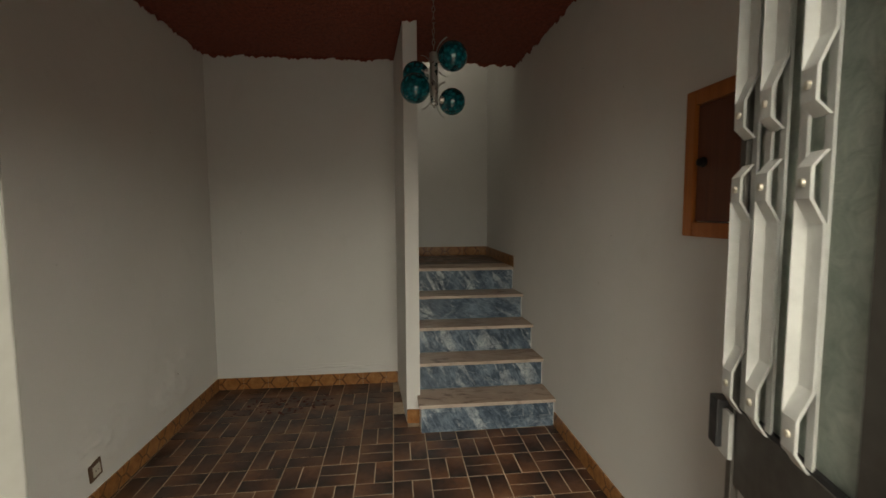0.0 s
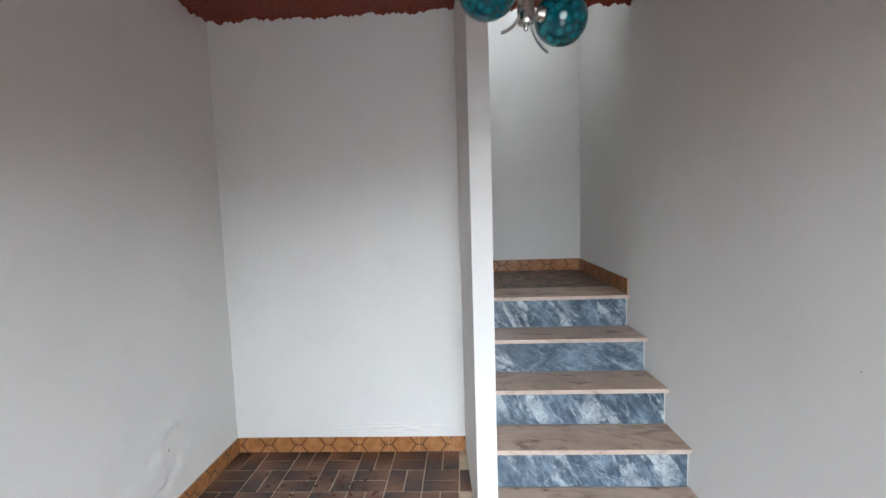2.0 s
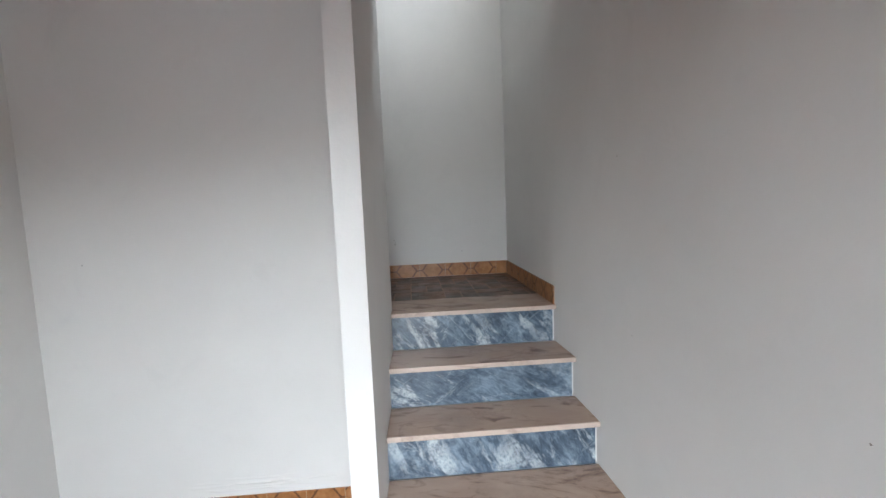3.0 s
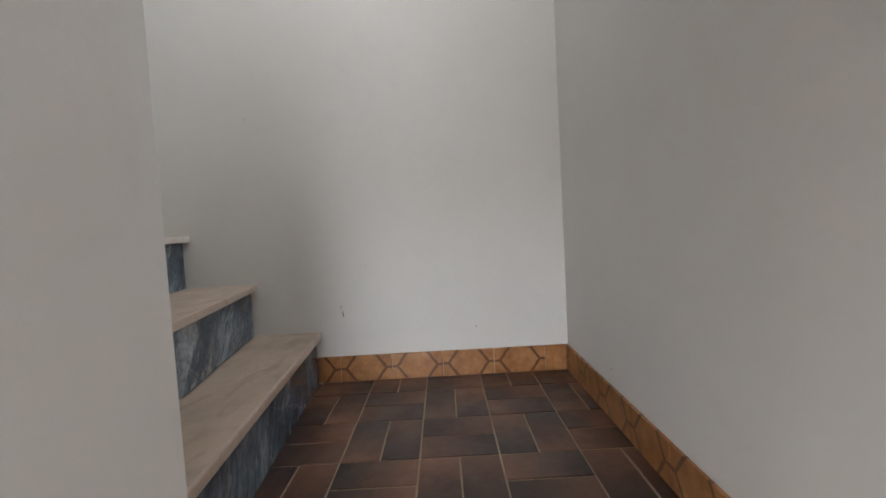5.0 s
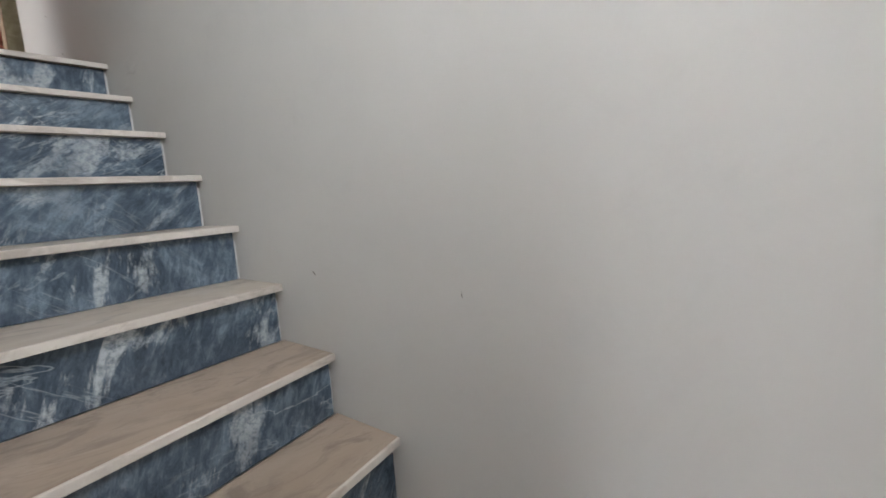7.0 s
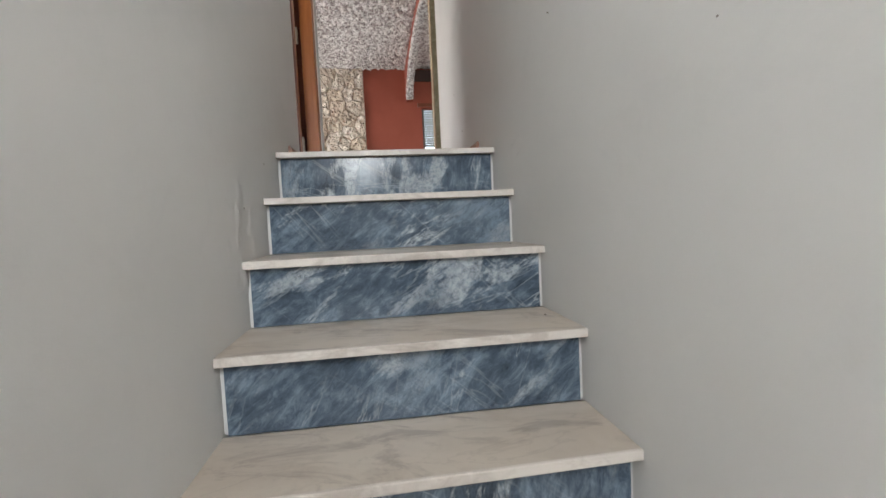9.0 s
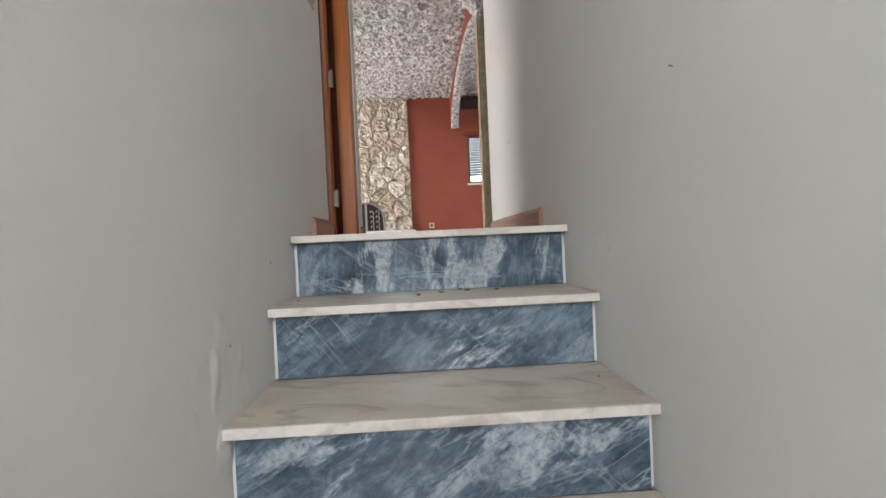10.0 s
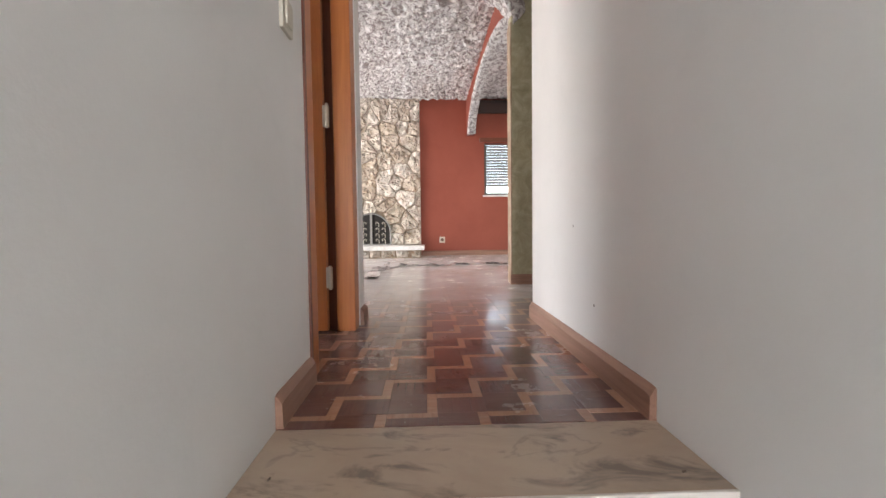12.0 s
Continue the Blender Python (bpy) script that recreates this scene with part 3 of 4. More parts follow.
setting("trim_cross_arch", cross_arch(0.09, -5.2, -5.0), STUCCO, "rough white stucco arch across the passage", "arch", True)


# ---- ragged red edge where ceiling meets wall ----
def ragged(p, q, z, out, seed):
    rng = random.Random(seed)
    bm = bmesh.new()
    p, q, out = Vector(p), Vector(q), Vector(out)
    n = int((q - p).length / 0.013)
    prev = None
    low = 0.01
    for i in range(n + 1):
        c = p.lerp(q, i / n)
        low = 0.55 * low + 0.45 * rng.choice((0.001, 0.006, 0.018, 0.04))
        row = [bm.verts.new((*c.xy, z)), bm.verts.new((*(c + out * 0.004).xy, z - low)), bm.verts.new((*(c + out * 0.012).xy, z))]
        if prev:
            for a, b in ((0, 1), (1, 2)):
                bm.faces.new((prev[a], prev[b], row[b], row[a]))
        prev = row
    bmesh.ops.recalc_face_normals(bm, faces=bm.faces)
    return bm


for k, (p, q, out) in enumerate((((XLF + 0.004, YF, 0), (XL, YH, 0), (1, 0, 0)), ((XL, YH, 0), (PB, YH, 0), (0, -1, 0)), ((XR, 0.2, 0), (XR, YF, 0), (-1, 0, 0)), ((side(0.9), 0.915, 0), (XR, 0.2, 0), (-1, 0, 0)), ((PB, YH, 0), (PF, 0.15, 0), (-1, 0, 0)), ((PF, 0.148, 0), (0.004, 0.138, 0), (0, -1, 0)), ((0.004, 0.14, 0), (PX1 - 0.003, 0.915, 0), (1, 0, 0)), ((PX1, 0.918, 0), (XR, 0.918, 0), (0, 1, 0)))):
    setting("trim_ceiling_edge", ragged(p, q, ZC + 0.002, out, k), CEILING_RED, "ragged rough red paint edge along the ceiling", "trim")

# ---- stairs ----
lower = thing("stairs_lower", (0.45, 0.4, 0), "lower flight of five steps, blue-grey marble risers and pinkish beige treads", "stairs")
ys = [-0.03, 0.215, 0.439, 0.675, 0.914, 1.205]
for k in range(5):
    z = k * R
    y = ys[k]
    part("core", boxes((0.0, XR, y + 0.036, 1.2, z - 0.001, z + R - 0.024)), PLASTER, lower)
    part("riser", boxes((0.002, side(y) - 0.012, y + 0.022, y + 0.04, z + 0.001, z + R - 0.023)), RISER, lower, "blue-grey veined marble riser", pose(0.4, y, z))
    left = -0.014 if k == 0 else 0.0
    m = pose(0.4, y, z)
    tread = part("tread", bevel(prism([(left, y + 0.004), (XR - 0.002, y + 0.004), (XR - 0.002, ys[k + 1] + 0.02), (left, ys[k + 1] + 0.02)], z + R - 0.022, z + R), 0.002), TREAD_PINK, lower, "pinkish beige marble tread", m)
    part("nosing", bevel(prism([(left + 0.001, y), (XR - 0.003, y), (XR - 0.003, y + 0.0085), (left + 0.001, y + 0.0085)], z + R - 0.0215, z + R + 0.0004), 0.003), NOSING_PINK, tread, "paler polished front edge", m)

upper = thing("stairs_upper", (-1.1, 1.6, ZL), "upper flight of ten steps, veined blue-grey marble risers and beige treads", "stairs")
xr = [-0.053, -0.278, -0.513, -0.755, -0.999, -1.228, -1.452, -1.718, -2.005, -2.246, -2.52]
xl = [0.02, -0.15, -0.39, -0.64, -0.945, -1.222, -1.462, -1.726, -2.01, -2.247, -2.52]
yl = [1.0, 1.055, 1.12, 1.15, YL, YL, YL, YL, YL, YL, YL]
for k in range(10):
    z = ZL + k * R
    b = 0.0 if k == 9 else -0.02
    turn = math.degrees(math.atan2(xl[k] - xr[k], YB - yl[k])) - 90
    m = pose((xr[k] + xl[k]) / 2, 1.6, z, 0, 0, turn)
    part("core", prism([(xr[k] - 0.036, YB), (xl[k] - 0.036, yl[k]), (-0.75 if k < 3 else -2.52, YL), (-2.52, YL), (-2.52, YB)] if k < 3 else [(xr[k] - 0.036, YB), (xl[k] - 0.036, YL), (-2.52, YL), (-2.52, YB)], z - 0.001, z + R - 0.024), PLASTER, upper)
    part("riser", prism([(xr[k] - 0.022, YB - 0.012), (xl[k] - 0.022, yl[k] + 0.012), (xl[k] - 0.04, yl[k] + 0.012), (xr[k] - 0.04, YB - 0.012)], z + 0.001, z + R - 0.023), RISER, upper, "blue-grey veined marble riser", m)
    f = 0.01 if k > 3 else 0.0
    tread = part("tread", bevel(prism([(xr[k] + f - 0.004, YB - 0.001), (xl[k] + f - 0.004, yl[k] + 0.001), (xl[k + 1] + b, yl[k + 1] + 0.001), (xr[k + 1] + b, YB - 0.001)], z + R - 0.022, z + R), 0.002), TREAD_MID if k < 4 else TREAD_TOP if k == 9 else TREAD_CREAM, upper, "beige marble tread with brown veins" if k < 4 else "cream marble tread with grey grime", m)
    part("nosing", bevel(prism([(xr[k] + f, YB - 0.002), (xl[k] + f, yl[k] + 0.002), (xl[k] + f - 0.0095, yl[k] + 0.002), (xr[k] + f - 0.0095, YB - 0.002)], z + R - 0.0215, z + R + 0.0005), 0.003), NOSING_PINK if k < 2 else NOSING, tread, "pale polished front edge", m)


# ---- tiled floors and skirting ----
PIECES = {}


def piece(w, d, h, chamfer, material, key):
    """A chamfered slab, w by d, top at z 0, shared between pieces of one size."""
    k = (round(w, 3), round(d, 3), key)
    if k not in PIECES:
        bm = bmesh.new()
        lo = [bm.verts.new((x, y, -h)) for x, y in ((-w / 2, -d / 2), (w / 2, -d / 2), (w / 2, d / 2), (-w / 2, d / 2))]
        md = [bm.verts.new((v.co.x, v.co.y, -chamfer)) for v in lo]
        hi = [bm.verts.new((v.co.x - math.copysign(chamfer, v.co.x), v.co.y - math.copysign(chamfer, v.co.y), 0)) for v in lo]
        bm.faces.new(hi)
        for a, b in ((lo, md), (md, hi)):
            for i in range(4):
                bm.faces.new((a[i], a[(i + 1) % 4], b[(i + 1) % 4], b[i]))
        me = bpy.data.meshes.new(key)
        bm.to_mesh(me)
        bm.free()
        me.materials.append(material)
        me.attributes.new("along", "FLOAT", "POINT").data.foreach_set("value", [v.co.x for v in me.vertices])
        PIECES[k] = me
    return PIECES[k]


def basket(parent, x0, x1, y0, y1, z, ax, ay, keep, near, gap=0.0054, cell=0.2, deep=0.2):
    """Tiles in pairs, turned cell by cell; those beyond near are joined."""
    far = []
    for i in range(int((x0 - ax) // cell), int((x1 - ax) // cell) + 1):
        for j in range(int((y0 - ay) // deep), int((y1 - ay) // deep) + 1):
            for k in (0, 1):
                cx, cy = ax + i * cell, ay + j * deep
                if (i + j) % 2:
                    a = (cx, cx + cell, cy + k * deep / 2, cy + (k + 1) * deep / 2)
                else:
                    a = (cx + k * cell / 2, cx + (k + 1) * cell / 2, cy, cy + deep)
                u0, u1, v0, v1 = max(a[0], x0) + gap / 2, min(a[1], x1) - gap / 2, max(a[2], y0) + gap / 2, min(a[3], y1) - gap / 2
                if u1 - u0 < 0.012 or v1 - v0 < 0.012 or not keep((u0 + u1) / 2, (v0 + v1) / 2):
                    continue
                w, d = u1 - u0, v1 - v0
                if near((u0 + u1) / 2, (v0 + v1) / 2):
                    lift = z + random.uniform(-0.0008, 0.0008)
                    tilt = random.uniform(-0.25, 0.25)
                    if (i + j) % 2:
                        place("tile", piece(w, d, 0.009, 0.0015, TILE, "tile"), parent, pose((u0 + u1) / 2, (v0 + v1) / 2, lift, tilt, tilt, random.choice((0, 180))))
                    else:
                        place("tile", piece(d, w, 0.009, 0.0015, TILE, "tile"), parent, pose((u0 + u1) / 2, (v0 + v1) / 2, lift, tilt, -tilt, random.choice((90, 270))))
                else:
                    far.append((u0, u1, v0, v1, z - 0.008, z))
    return far


def skirting(name, a, b, z, n, label, length=0.19, high=0.095):
    """Upright tiles from a to b, standing proud along n."""
    a, b, n = Vector(a), Vector(b), Vector(n)
    d = (b - a).normalized()
    yaw = math.degrees(math.atan2(d.y, d.x))
    if (Matrix.Rotation(radians(yaw), 3, "Z") @ Vector((0, -1, 0))).dot(Vector((*n, 0))) < 0:
        a, b, d = b, a, -d
        yaw += 180
    total = (b - a).length
    top = tagged(part(name, prism([tuple(a), tuple(b), tuple(b + n * 0.004), tuple(a + n * 0.004)], z, z + high - 0.002), GROUT), label, "skirting", "", "structure")
    s = 0.0
    while s < total - 0.01:
        w = min(length, total - s)
        c = a + d * (s + w / 2) + n * 0.009
        m = pose(c.x, c.y, z + high / 2, 0, 0, yaw)
        k = (round(w, 3), "skirt")
        if k not in PIECES:
            bm = bevel(boxes((-w / 2 + 0.0012, w / 2 - 0.0012, 0.0, 0.009, -high / 2 + 0.0005, high / 2)), 0.0012, 1)
            me = bpy.data.meshes.new("skirting_tile")
            bm.to_mesh(me)
            bm.free()
            me.materials.append(SKIRT_TILE)
            PIECES[k] = me
        place("skirting_tile", PIECES[k], top, m)
        s += length
    return top


SK = "ochre patterned skirting tiles along the wall"
skirting("baseboard_hall_left", (XLF + 0.004, YF), (XL, YH), 0, (1, 0), SK)
skirting("baseboard_hall_back", (XL + 0.01, YH), (PB, YH), 0, (0, -1), SK)
skirting("baseboard_partition", (PF, 0.148), (0.004, 0.14), 0, (0, -1), SK)
skirting("baseboard_hall_right", (XR, YF), (XR, -0.01), 0, (-1, 0), SK)
skirting("baseboard_landing_back", (-0.18, YB), (XS - 0.01, YB), ZL, (0, -1), SK)
skirting("baseboard_landing_right", (XS, 0.93), (XS, YB), ZL, (-1, 0), SK)


# ---- wooden skirting upstairs ----
def board(name, a, b, n, label):
    a, b, n = Vector(a), Vector(b), Vector(n)
    d = (b - a).normalized()
    bm = bmesh.new()
    prof = ((0, 0), (0.018, 0), (0.016, 0.06), (0.004, 0.078), (0, 0.078))
    rows = [[bm.verts.new((*(p + n * o), ZU + h)) for o, h in prof] for p in (a, a + d * 0.02, b - d * 0.02, b)]
    for v in rows[0] + rows[-1]:
        v.co.z -= 0.004
    for r0, r1 in zip(rows, rows[1:]):
        for i in range(5):
            bm.faces.new((r0[i], r0[(i + 1) % 5], r1[(i + 1) % 5], r1[i]))
    bm.faces.new(rows[0][::-1])
    bm.faces.new(rows[-1])
    bmesh.ops.recalc_face_normals(bm, faces=bm.faces)
    mid = (a + b) / 2
    m = pose(mid.x, mid.y, ZU, 0, 0, math.degrees(math.atan2(d.y, d.x)))
    return tagged(part(name, bm, WOOD_SKIRT, None, "", m), label, "skirting", "", "structure")


WS = "worn brown wooden skirting board"
board("baseboard_upper_right", (-2.515, YB), (-3.72, YB), (0, -1), WS)
board("baseboard_upper_left", (-2.525, YL), (-2.836, YL), (0, 1), WS)
board("baseboard_corridor_end", (-3.603, 1.196), (-3.758, 1.196), (0, 1), WS)
board("baseboard_corridor_side", (-3.74, 1.19), (-3.74, 1.0), (-1, 0), WS)
board("baseboard_green", (-5.02, 2.168), (-5.02, 3.4), (1, 0), WS)
board("baseboard_living", (XB, 1.44), (XB, 4.6), (1, 0), WS)

# ---- entrance door, standing open ----
DA = radians(16)
DD = Vector((math.sin(DA), math.cos(DA), 0))
DN = Vector((-math.cos(DA), math.sin(DA), 0))
DO = Vector((0.457, -2.442, 0))
DK = 1.28


def on_door(s, o, z):
    """A point of the door: along it from the hinge, out from its face, up."""
    return DO + DD * (0.40 - s) * DK + DN * o * DK + Vector((0, 0, min(max(1.417 + DK * (z - 1.417), 0.015), 2.09)))


def leaf(s0, s1, o0, o1, z0, z1, bm=None):
    """A block on the door."""
    pts = [on_door(s, o, 1) for s, o in ((s0, o0), (s1, o0), (s1, o1), (s0, o1))]
    return prism([(p.x, p.y) for p in pts], on_door(0, 0, z0).z, on_door(0, 0, z1).z, bm)


door = tagged(thing("door_1", DO, "open aluminium entrance door with frosted green glass and white grille bars", "door"), kind="structure")
part("stile", bevel(leaf(-0.075, -0.055, -0.035, 0.012, 0.02, 2.08), 0.003), ALU_DARK, door)
part("stile", bevel(leaf(0.235, 0.3, -0.035, 0.012, 0.02, 2.08), 0.003), ALU_DARK, door)
part("stile", bevel(leaf(0.304, 0.39, -0.03, 0.02, 0.02, 2.08), 0.003), ALU_WHITE, door)
part("rail", bevel(leaf(-0.055, 0.235, -0.03, 0.008, 0.93, 1.07), 0.003), ALU_DARK, door)
part("rail", bevel(leaf(-0.055, 0.235, -0.03, 0.008, 2.0, 2.08), 0.003), ALU_DARK, door)
part("lower_panel", bevel(leaf(-0.055, 0.235, -0.022, 0.0, 0.03, 0.93), 0.003), ALU_WHITE, door, "grey-white aluminium panel")
part("glass", leaf(-0.053, 0.233, -0.016, -0.01, 1.07, 2.0), GLASS_DOOR, door, "frosted greenish glass").visible_shadow = False


def bar(s):
    """A white bar that bulges out between its screwed feet."""
    def strip(rows, w):
        bm = bmesh.new()
        prev = None
        for o, z in rows:
            row = [bm.verts.new(on_door(q, r, z)) for q, r in ((s - w, o), (s + w, o), (s + w, o - 0.004), (s - w, o - 0.004))]
            if prev:
                for k in range(4):
                    bm.faces.new((prev[k], prev[(k + 1) % 4], row[(k + 1) % 4], row[k]))
            else:
                bm.faces.new(row)
            prev = row
        bm.faces.new(prev[::-1])
        bmesh.ops.recalc_face_normals(bm, faces=bm.faces)
        return bm

    grille = part("grille_bar", strip([(0.008, 1.075), (0.008, 2.0)], 0.008), ALU_WHITE, door, "white aluminium grille bar")
    part("bow", strip([(0.018, 1.075), (0.034, 1.1), (0.034, 1.145), (0.017, 1.185), (0.017, 1.4), (0.034, 1.432), (0.034, 1.472), (0.018, 1.492)], 0.0155), ALU_WHITE, grille)
    part("bow", strip([(0.018, 1.535), (0.034, 1.552), (0.034, 1.594), (0.017, 1.635), (0.017, 1.93), (0.034, 1.965)], 0.0155), ALU_WHITE, grille)
    for z0, z1, z2, z3 in ((1.145, 1.185, 1.4, 1.432), (1.594, 1.635, 1.93, 1.965)):
        bm = bmesh.new()
        flank = [(0.034, z0), (0.012, z1), (0.012, z2), (0.034, z3)]
        pts = [[bm.verts.new(on_door(q, o, z)) for o, z in flank] for q in (s - 0.0175, s - 0.0156)]
        bm.faces.new(pts[0])
        bm.faces.new(pts[1][::-1])
        for k in range(4):
            bm.faces.new((pts[0][k], pts[0][(k + 1) % 4], pts[1][(k + 1) % 4], pts[1][k]))
        bmesh.ops.recalc_face_normals(bm, faces=bm.faces)
        part("web", bm, ALU_WHITE, grille)
    for z in (1.122, 1.452, 1.573):
        part("screw", lathe([(0, 0.0075), (0.004, 0.007), (0.0055, 0.0035)], on_door(s, 0.034, z), DN, 10), BRASS, grille)


for s in (-0.035, 0.045, 0.145):
    bar(s)
for s in (0.006, 0.094):
    part("flat_bar", bevel(leaf(s - 0.009, s + 0.009, 0.004, 0.009, 1.072, 2.0), 0.001, 1), ALU_WHITE, door, "flat white aluminium strip")
handle = part("lock_case", bevel(leaf(-0.11, -0.076, -0.02, 0.03, 0.985, 1.075), 0.004), BLACK, door, "black plastic door closer catch")
part("bracket", bevel(leaf(-0.09, -0.05, 0.012, 0.02, 0.975, 1.06), 0.002), ALU_WHITE, handle)
part("gasket", leaf(-0.052, 0.232, 0.0, 0.006, 1.07, 1.078), BLACK, door)
frame_1 = tagged(thing("door_frame", (JL, YF - 0.1, 0), "pale painted frame of the entrance doorway", "door frame"), kind="structure")
part("jamb", bevel(boxes((JL - 0.002, JL + 0.008, YF - 0.13, YF + 0.004, 0, 2.1)), 0.003), FRAME_GREY, frame_1)
part("jamb", bevel(boxes((JR - 0.015, JR + 0.002, YF - 0.13, YF - 0.075, 0, 2.1)), 0.003), ALU_DARK, frame_1)
part("lintel", bevel(boxes((JL + 0.008, JR - 0.015, YF - 0.13, YF - 0.075, 2.085, 2.118)), 0.003), ALU_DARK, frame_1)

# ---- fuse cupboard in the right wall ----
box = thing("fuse_cupboard", (XR, -1.5, 1.33), "small red-brown wooden cupboard with orange frame in the wall", "cupboard")
b0, b1, c0, c1, fw = -1.72, -1.285, 1.33, 1.825, 0.05
part("frame_side", bevel(boxes((XR - 0.022, XR + 0.02, b1 - fw, b1, c0, c1)), 0.004), WOOD, box)
part("frame_side", bevel(boxes((XR - 0.022, XR + 0.02, b0, b0 + fw, c0, c1)), 0.004), WOOD, box)
part("frame_rail", bevel(boxes((XR - 0.021, XR + 0.02, b0 + fw, b1 - fw, c0, c0 + fw)), 0.004), WOOD, box)
part("frame_rail", bevel(boxes((XR - 0.021, XR + 0.02, b0 + fw, b1 - fw, c1 - fw, c1)), 0.004), WOOD, box)
bd = part("cupboard_door", bevel(boxes((XR - 0.012, XR + 0.01, b0 + fw + 0.003, b1 - fw - 0.003, c0 + fw + 0.003, c1 - fw - 0.003)), 0.003), WOOD_DARK, box, "dark red-brown wooden panel")
part("knob", lathe([(0, 0.017), (0.004, 0.018), (0.008, 0.013), (0.014, 0.014), (0.02, 0.012), (0.022, 0.004)], (XR - 0.012, -1.372, 1.58), (-1, 0, 0), 20), IRON, bd, "old dark metal lock knob")

# ---- wall sockets and switch ----
so = thing("wall_socket", (XL - 0.022, -0.56, 0.19), "brown framed wall socket with a pale centre, hanging crooked", "socket")
XO = XL - 0.0153 * 1.45
mso = pose(XO, -0.56, 0.195, 6, 0, 0)
for nm, sp, mt, bev in (("cover", (0.0, 0.009, -0.043, 0.043, -0.043, 0.043), BROWN, 0.003), ("insert", (0.009, 0.013, -0.026, 0.026, -0.026, 0.026), CREAM, 0.002)):
    bm = bevel(boxes(sp), bev)
    bm.transform(mso)
    part(nm, bm, mt, so)
for dy in (-0.009, 0.009):
    bm = lathe([(0.0125, 0.003), (0.0135, 0.003)], (0, dy, 0), (1, 0, 0), 8)
    bm.transform(mso)
    part("hole", bm, BLACK, so)
s2 = thing("wall_socket", (XB, 1.77, 3.1), "small cream wall socket on the terracotta wall", "socket")
part("cover", bevel(boxes((XB, XB + 0.012, 1.725, 1.815, 3.06, 3.155)), 0.003), CREAM, s2)
part("insert", lathe([(0.0, 0.028), (0.004, 0.028), (0.005, 0.02)], (XB + 0.012, 1.77, 3.107), (1, 0, 0), 16), BROWN, s2)
sw = thing("light_switch", (-2.65, YL, 3.83), "cream plastic light switch on the wall by the doorway", "switch")
part("plate", bevel(boxes((-2.712, -2.632, YL, YL + 0.01, 3.785, 3.87)), 0.003), CREAM, sw)
part("rocker", bevel(boxes((-2.695, -2.649, YL + 0.01, YL + 0.016, 3.8, 3.855)), 0.002), CREAM, sw)

# ---- chandelier ----
LX, LY = 0.034, -0.7
lamp = thing("chandelier", (LX, LY, ZC), "chrome hanging lamp with four teal mottled glass globes on a chain", "lamp")
part("tube", lathe([(0, 0.004), (0.006, 0.006), (0.012, 0.006), (0.014, 0.017), (0.02, 0.019), (0.2, 0.019), (0.243, 0.019), (0.248, 0.012), (0.256, 0.005)], (LX, LY, 1.892), sides=20), CHROME, lamp, smooth=False)
z = 2.146
k = 0
while z < ZC - 0.03:
    u = Vector((1, 0, 0)) if k % 2 else Vector((0, 1, 0))
    ring = [Vector((LX, LY, z + 0.013)) + u * 0.006 * math.cos(a) + Vector((0, 0, 0.015 * math.sin(a))) for a in [i * math.tau / 12 for i in range(13)]]
    part("chain_link", rod(ring, 0.0016, 5), CHROME, lamp)
    z += 0.024
    k += 1
part("ceiling_cup", lathe([(0, 0.012), (0.012, 0.03), (0.034, 0.04), (0.036, 0.04)], (LX, LY, ZC - 0.036)), CHROME, lamp)
for gx, gy, gz, r in ((-0.088, -0.05, 1.965, 0.066), (-0.078, 0.06, 2.055, 0.062), (0.09, 0.055, 1.936, 0.062), (0.08, -0.05, 2.108, 0.066)):
    c = Vector((LX + gx, LY + gy, gz))
    out = Vector((gx, gy, 0)).normalized()
    g = part("globe", ball(c, r), TEAL, lamp, "teal mottled glass globe", smooth=True)
    part("socket_cup", lathe([(0, 0.008), (0.012, 0.017), (0.02, 0.019), (0.028, 0.012)], c - out * (r + 0.012), out, 16), CHROME, lamp)
    for sgn in (1, -1):
        arc = [Vector((LX, LY, gz)) + out * (0.012 + (r + 0.02) * (1 - math.cos(a)) * 0.9) + Vector((0, 0, sgn * (0.012 + (r + 0.012) * math.sin(a)))) for a in [i * 0.16 for i in range(9)]]
        part("clip", rod(arc, 0.004, 6, 0.35), CHROME, lamp)

# ---- inner doorway with the door swung into the side room ----
d2 = tagged(thing("door_2", (-3.5, 1.1, ZU), "orange varnished wooden door, open into the side room", "door"), kind="structure")
part("leaf", bevel(boxes((-3.505, -3.465, 0.38, 1.076, ZU + 0.008, ZU + 2.03)), 0.003), WOOD, d2)
fr2 = tagged(thing("door_frame", (-3.25, 1.17, ZU), "orange varnished wooden door frame with paint-chipped edge", "door frame"), kind="structure")
part("jamb", bevel(boxes((-3.6, -3.49, 1.112, 1.192, ZU, ZU + 2.1)), 0.004), WOOD, fr2)
part("stop", bevel(boxes((-3.6, -3.52, 1.0, 1.111, ZU, ZU + 2.1)), 0.003), WOOD_DARK, fr2)
part("jamb", bevel(boxes((-2.93, -2.852, 1.0, YL + 0.003, ZU, ZU + 2.1)), 0.004), WOOD, fr2)
part("casing_bead", bevel(boxes((-2.851, -2.834, YL - 0.01, YL + 0.006, ZU, ZU + 2.12)), 0.002), WOOD_DARK, fr2)
part("head", bevel(boxes((-3.49, -2.93, 1.03, 1.19, ZU + 2.05, ZU + 2.1)), 0.004), WOOD, fr2)
